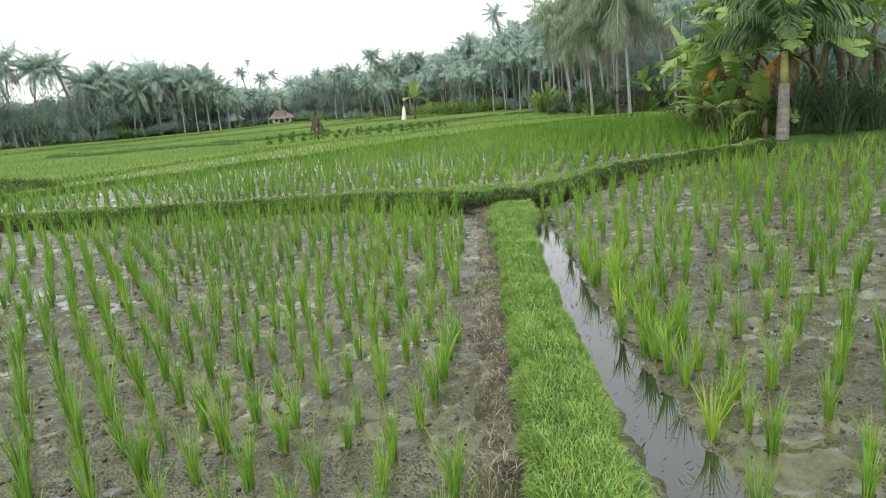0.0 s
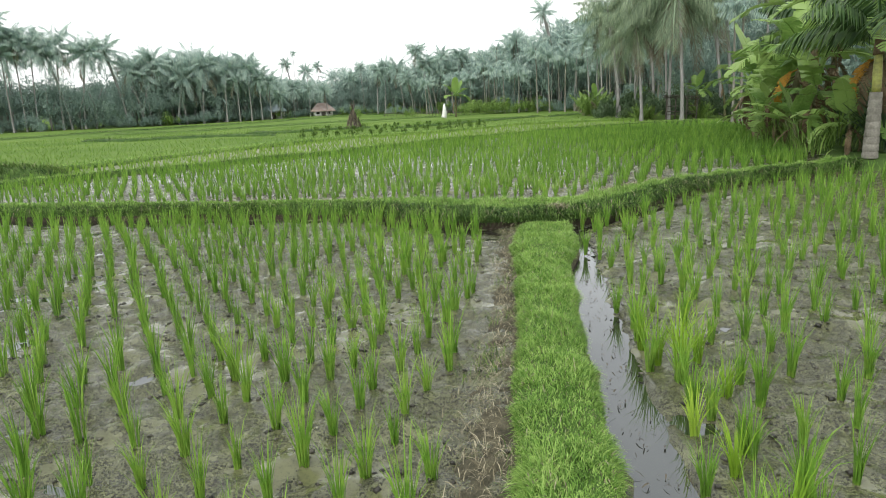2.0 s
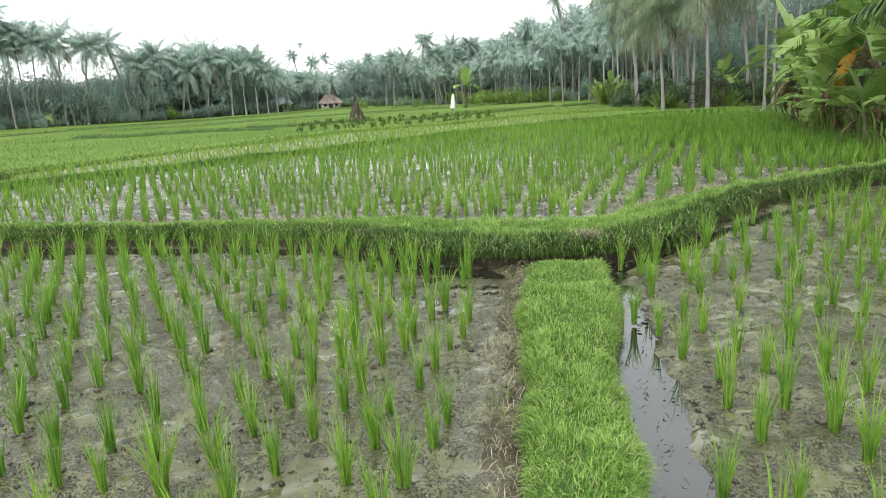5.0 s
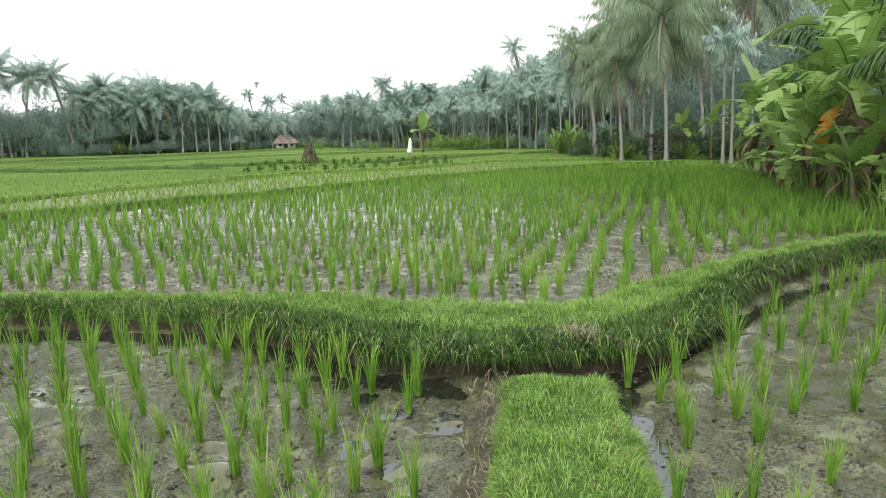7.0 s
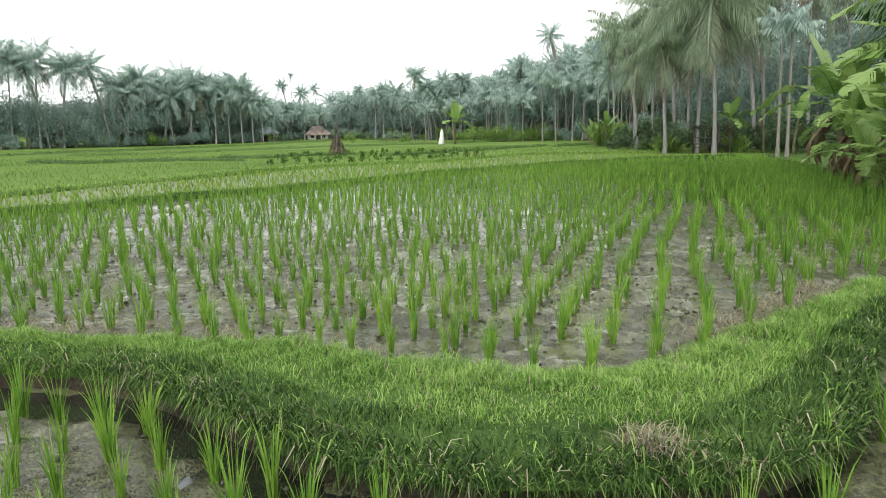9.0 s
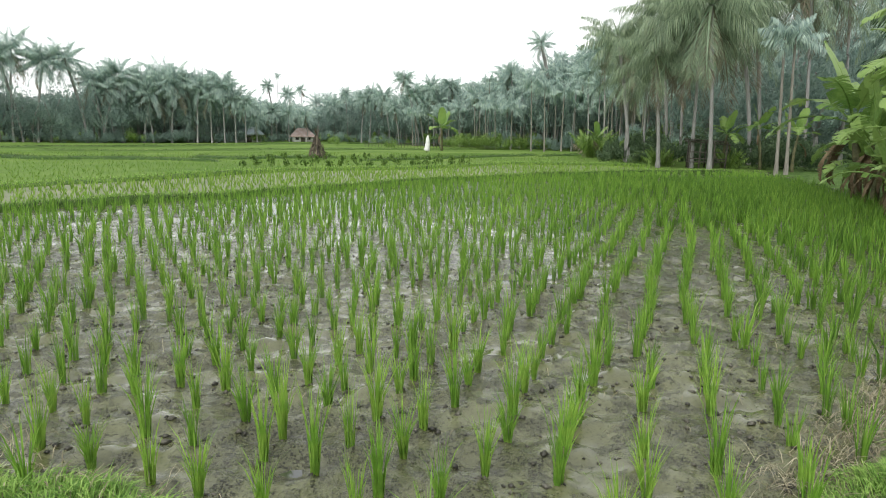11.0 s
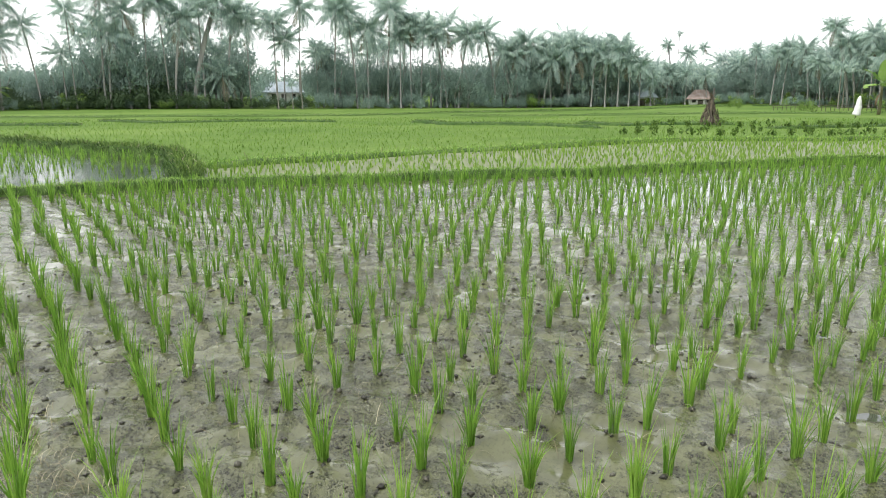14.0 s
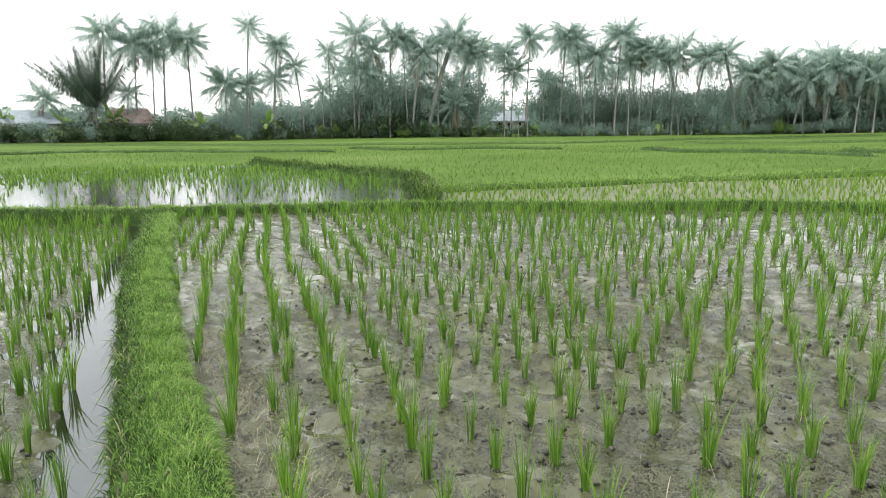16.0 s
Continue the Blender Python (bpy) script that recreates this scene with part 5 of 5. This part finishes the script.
for k, (x, y, h) in enumerate([(12.9, 46.8, 1.9), (14.7, 46.2, 2.2), (8.9, 65.6, 1.6), (15.3, 43.7, 1.9)]):
    banana_plant(x, y, h, 7, 1, (), 960 + k, 0.7, "banana plant at the edge of the palm grove")
for k, (x, y, h) in enumerate([(-94.7, 19.3, 2.6), (-93.6, 29.8, 2.2), (-93.1, 38.8, 2.2), (-95.5, 6.9, 2.6), (-96.1, 12.9, 2.4), (-6.2, 84.5, 2.6)]):
    banana_plant(x, y, h, 7, 1, (), 970 + k, 1.3, "banana plant before the palm grove")

# ---- ringed palms beside the cross bank ----
FRONDS = []
for k in range(13):
    rs2 = np.random.RandomState(980 + k)
    FRONDS.append(mesh_from("frond", *frond(rs2, 2.5, rs2.uniform(1.4, 2.1), 0.85, 38, 0.0, 1.4 - 0.085 * k, 0.75, 0.042), [ARECA_LEAF]))


def ringed_palm(x, y, rings, size, label):
    root = thing("areca_palm", label, "palm tree", "ringed palms by the paddy")
    root.matrix_world = pose(x, y, float(ground_z(x, y)) - 0.02, 0, 0, 50 * rings)
    zs, radii = [], []
    for k in range(rings):
        zs += [0.16 * k, 0.16 * k + 0.02, 0.16 * k + 0.14]
        radii += [0.15 - 0.004 * k, 0.163 - 0.004 * k, 0.152 - 0.004 * k]
    h = 0.16 * rings
    w = radii[-1] / 0.158
    t = np.linspace(0, 1, 10)
    part("trunk", mesh_from("trunk", *tube([(0, 0, z) for z in zs], radii, 14), [ARECA_RING], smooth=True), root, "grey trunk with raised rings")
    part("crownshaft", mesh_from("crownshaft", *tube(np.stack([0.05 * t, 0 * t, h - 0.02 + 0.8 * t], 1), w * (0.115 + 0.03 * np.sin(t * 2.4) - 0.045 * t), 14), [CROWNSHAFT], smooth=True), root, "smooth yellow-green crownshaft")
    part("dead_sheath", mesh_from("dead_sheath", *tube(np.stack([0.05 + 0.02 * t, 0 * t, h + 0.75 + 0.5 * t], 1), 0.11 - 0.04 * t, 10), [BANANA_DRY], smooth=True), root, "brown fibrous sheath")
    for k in range(13):
        part("frond", FRONDS[k], root).matrix_local = pose(0.07, 0, h + 1.15, 0, 0, 137.5 * k) @ Matrix.Scale(size, 4)


ringed_palm(8.6, 17.0, 9, 0.85, "stout ringed palm with yellow-green crownshaft by the paddy")
ringed_palm(11.7, 27, 14, 1.0, "ringed palm standing among banana plants")
ringed_palm(13, 22.3, 18, 1.1, "tall ringed palm behind banana plants")


# ---- strap-leaved shrubs ----
def strap_shrub(x, y, n, length, seed, mat, label):
    rs = np.random.RandomState(seed)
    az = rs.uniform(0, 2 * np.pi, n)
    r = 0.35 * np.sqrt(rs.rand(n))
    base = np.stack([r * np.cos(az), r * np.sin(az), rs.uniform(0, 0.5, n)], 1)
    v, f = blades(base, az + rs.normal(0, 0.4, n), length * rs.uniform(0.6, 1.2, n), rs.uniform(0.3, 0.95, n), rs.uniform(0.03, 0.055, n), rs.uniform(-0.5, 0.5, n), 1.8)
    root = thing("strap_leaf_shrub", label, "shrub", "shrubs below the banana plants")
    root.matrix_world = pose(x, y, float(ground_z(x, y)))
    part("leaves", mesh_from("leaves", v, f, [mat]), root)


for k, (x, y, n, ln) in enumerate([(9.25, 17.6, 170, 1.35), (10.05, 17.1, 150, 1.25), (8.65, 18.5, 60, 0.7), (11.05, 17.3, 150, 1.4), (8.25, 20, 70, 0.6), (8.41, 21.8, 70, 0.55), (9.18, 23.7, 80, 0.6), (10.08, 25.9, 80, 0.6), (7.75, 17.9, 50, 0.5), (11.09, 28.2, 80, 0.6)]):
    strap_shrub(x, y, n, ln, 990 + k, BUSH_DARK if k in (0, 1, 3) else BUSH_LIGHT, "arching dark strap-leaved shrub" if k in (0, 1, 3) else "low light green weedy shrub at field edge")
for x, y, s in [(9.86, 21.8, 0.9), (10.75, 25, 0.9), (11.34, 21.6, 1.2), (11.77, 25.2, 1.1), (12.2, 18.1, 1.3), (13.8, 20, 1.6), (13.32, 29.1, 1.3), (14.9, 32, 1.5), (15.14, 24.9, 1.8), (15.4, 36, 1.2), (15.1, 16.9, 1.8)]:
    bush(x, y, s, 1.0, False, "dark undergrowth behind the banana plants")


# ---- field shelter ----
def box(x0, x1, y0, y1, z0, z1):
    v = np.array([(x, y, z) for z in (z0, z1) for x, y in ((x0, y0), (x1, y0), (x1, y1), (x0, y1))], float)
    return v, np.array([(0, 3, 2, 1), (4, 5, 6, 7), (0, 1, 5, 4), (1, 2, 6, 5), (2, 3, 7, 6), (3, 0, 4, 7)])


def pole(a, b, r=0.04, sides=6):
    a, b = np.array(a, float), np.array(b, float)
    return tube([a, a * 0.5 + b * 0.5 + np.array([0.01, 0.01, 0]), b], [r * 1.1, r, r * 0.9], sides)


root = thing("field_shelter", "weathered open wooden field shelter with raised deck", "shelter")
root.matrix_world = pose(12.0, 46.5, float(ground_z(12.0, 46.5)), 0, 0, -12) @ Matrix.Scale(0.78, 4)
for x, y, h in ((-1.2, 0, 1.9), (-0.5, 0.05, 1.85), (0.4, 0, 1.75), (1.2, 0, 1.65), (-1.2, 1.8, 2.0), (0.0, 1.8, 1.95), (1.2, 1.8, 1.85)):
    part("post", mesh_from("post", *pole((x, y, -0.1), (x + 0.05, y, h), 0.06), [WOOD]), root)
for y, z0, z1 in ((0, 1.9, 1.65), (1.8, 2.05, 1.85)):
    part("beam", mesh_from("beam", *pole((-1.5, y, z0), (1.5, y, z1), 0.05), [WOOD]), root)
for k in range(7):
    part("slat", mesh_from("slat", *pole((-1.3 + 0.42 * k, -0.3, 1.93 - 0.035 * k), (-1.3 + 0.42 * k, 2.1, 2.1 - 0.028 * k), 0.035), [WOOD]), root)
for k in range(7):
    part("plank", mesh_from("plank", *box(-1.3, 1.3, 0.05 + 0.25 * k, 0.27 + 0.25 * k, 0.42, 0.46), [WOOD]), root)
for k in range(5):
    part("board", mesh_from("board", *box(-1.35 + 0.54 * k, -0.83 + 0.54 * k, -0.25, 2.0, 2.0 - 0.05 * k + 0.02 * (k % 2), 2.03 - 0.05 * k + 0.02 * (k % 2)), [WOOD]), root, "grey roof board")
for z in (0.7, 1.15):
    part("rail", mesh_from("rail", *pole((-1.2, -0.06, z), (1.2, -0.06, z - 0.05), 0.035), [WOOD]), root)

# ---- sack on a stick, dry stook, stick fence ----
root = thing("draped_sack", "white sack draped over leaning stick as scarer", "sack")
root.matrix_world = pose(-6.6, 73.0, float(ground_z(-6.6, 73.0)), 0, 6, 0)
part("stick", mesh_from("stick", *pole((0, 0, -0.2), (0, 0, 1.75), 0.03), [WOOD]), root)
t = np.linspace(0, 1, 12)
v, f = tube(np.stack([0.03 * np.sin(t * 5), 0 * t, 0.25 + 1.5 * t], 1), 0.24 * (1 - t) ** 0.6 * (1 + 0.1 * np.sin(t * 20)) + 0.05, 12)
v[:, 0] *= 1 + 0.12 * np.sin(np.arange(len(v)) * 2.1)
part("cloth", mesh_from("cloth", v, f, [SACK], smooth=True), root, "white woven sack cloth")
root = thing("dry_stook", "tall dark heap of dry branches and stalks", "stook")
root.matrix_world = pose(-12.3, 55.0, float(ground_z(-12.3, 55.0))) @ Matrix.Diagonal((1.15, 1.15, 0.98, 1))
part("stake", mesh_from("stake", *pole((0, 0, -0.2), (0.1, 0, 2.4), 0.04), [WOOD]), root)
rs2 = np.random.RandomState(77)
a, q = rs2.uniform(0, 6.28, 320), rs2.rand(320) ** 1.4
base = np.stack([0.62 * (1 - q) * np.cos(a), 0.62 * (1 - q) * np.sin(a), 1.7 * q], 1)
part("stalk", mesh_from("stalk", *blades(base, a + np.pi, rs2.uniform(0.3, 0.75, 320), rs2.uniform(0.1, 0.7, 320), rs2.uniform(0.03, 0.07, 320), rs2.uniform(-1, 1, 320)), [STOOK]), root)
root = thing("stick_fence", "low fence of thin upright sticks", "fence")
root.matrix_world = pose(-17.7, 96.0, float(ground_z(-17.7, 96.0)), 0, 0, 19)
for k in range(28):
    part("post", mesh_from("post", *pole((0.45 * k, 0, -0.2), (0.45 * k + random.uniform(-0.05, 0.05), 0, random.uniform(0.55, 0.8)), 0.03), [WOOD]), root)
for z in (0.3, 0.55):
    part("rail", mesh_from("rail", *pole((-0.2, 0.04, z), (12.3, 0.04, z), 0.022), [WOOD]), root)
# two rows of young plants on a dark bed
seedlings = [mesh_from("leaves", *leafage(1000 + k, 70, 0.3, 0.07, 5), [GRASS_DARK]) for k in range(3)]
for row in range(2):
    for k in range(17):
        root = thing("bed_plant", "small dark leafy plant in a raised bed", "plant", "plants along the raised bed")
        x, y = (-15.3 + 0.85 * k, 50.8 + 0.17 * k + 2.0 * math.sin(k * 0.196)) if row else (-12.8 + 0.72 * k, 43 + 0.22 * k)
        x, y = x + random.uniform(-0.1, 0.1), y + random.uniform(-0.1, 0.1)
        root.matrix_world = pose(x, y, float(ground_z(x, y)), 0, 0, 40 * k)
        part("leaves", seedlings[k % 3], root).scale = (1.1, 1.1, 1.5)


# ---- houses ----
def house(x, y, turn, w, d, h, roof_h, roof_mat, label, over=0.5, hip=0.25):
    root = thing("house", label, "house", "houses behind the palms")
    root.matrix_world = pose(x, y, float(ground_z(x, y)) - 0.1, 0, 0, turn)
    part("wall", mesh_from("wall", *box(-w / 2, w / 2, -d / 2, d / 2, 0, h), [PLASTER]), root)
    a, b = w / 2 + over, d / 2 + over
    r = w / 2 * (1 - hip * 2)
    v = np.array([(-a, -b, h - 0.1), (a, -b, h - 0.1), (a, b, h - 0.1), (-a, b, h - 0.1), (-r, 0, h + roof_h), (r, 0, h + roof_h), (-a, -b, h), (a, -b, h), (a, b, h), (-a, b, h)], float)
    f = np.array([(6, 7, 5, 4), (7, 8, 5, 5), (8, 9, 4, 5), (9, 6, 4, 4), (3, 2, 1, 0), (0, 1, 7, 6), (1, 2, 8, 7), (2, 3, 9, 8), (3, 0, 6, 9)])
    bm = bmesh.new()
    vs = [bm.verts.new(p) for p in v]
    for q in f:
        bm.faces.new([vs[i] for i in dict.fromkeys(q)])
    me = bpy.data.meshes.new("roof")
    bm.to_mesh(me)
    bm.free()
    me.materials.append(roof_mat)
    roof = part("roof", me, root)
    n = int(2 * a / 0.45)
    for k in range(n):
        xx = -a + 0.22 + k * 0.45
        part("roof_rib", mesh_from("roof_rib", *pole((xx, -b, h + 0.02), (max(-r, min(r, xx)), 0, h + roof_h + 0.02), 0.03, 4), [roof_mat]), roof)
    for k in (-0.28, 0.28):
        win = part("window", mesh_from("window", *box(w * k - 0.3, w * k + 0.3, -d / 2 - 0.04, -d / 2 + 0.02, h * 0.4, h * 0.8), [DARK]), root)
        part("frame", mesh_from("frame", *box(w * k - 0.36, w * k + 0.36, -d / 2 - 0.06, -d / 2 - 0.045, h * 0.80, h * 0.86), [WOOD]), win)
    part("door", mesh_from("door", *box(-0.4, 0.4, -d / 2 - 0.05, -d / 2 + 0.02, 0.0, h * 0.82), [WOOD]), root)
    return root


house(-35.5, 124.7, 20, 3.6, 3.6, 1.0, 1.5, ROOF_RED, "small white house with faded red hipped roof")
house(-43.9, 120.9, 20, 4.0, 4.0, 1.5, 1.2, ROOF_TIN, "small low house with tin roof")
house(3.9, 110.3, 0, 4.4, 4.0, 1.6, 0.7, ROOF_TIN, "white house with pale roof behind slim palms")
house(-97.6, 7.5, 95, 9.5, 7.0, 2.4, 1.7, ROOF_TIN, "house with pale blue-grey tin roof", 0.6, 0.12)
house(-98.3, 21.4, 85, 5.4, 5.0, 2.5, 2.0, ROOF_RED, "house with rusty red tin roof", 0.5, 0.1)
house(-93.5, 83.0, 50, 6.0, 5.0, 2.0, 1.8, ROOF_TIN, "house with pale tin roof behind the palms", 0.5, 0.1)
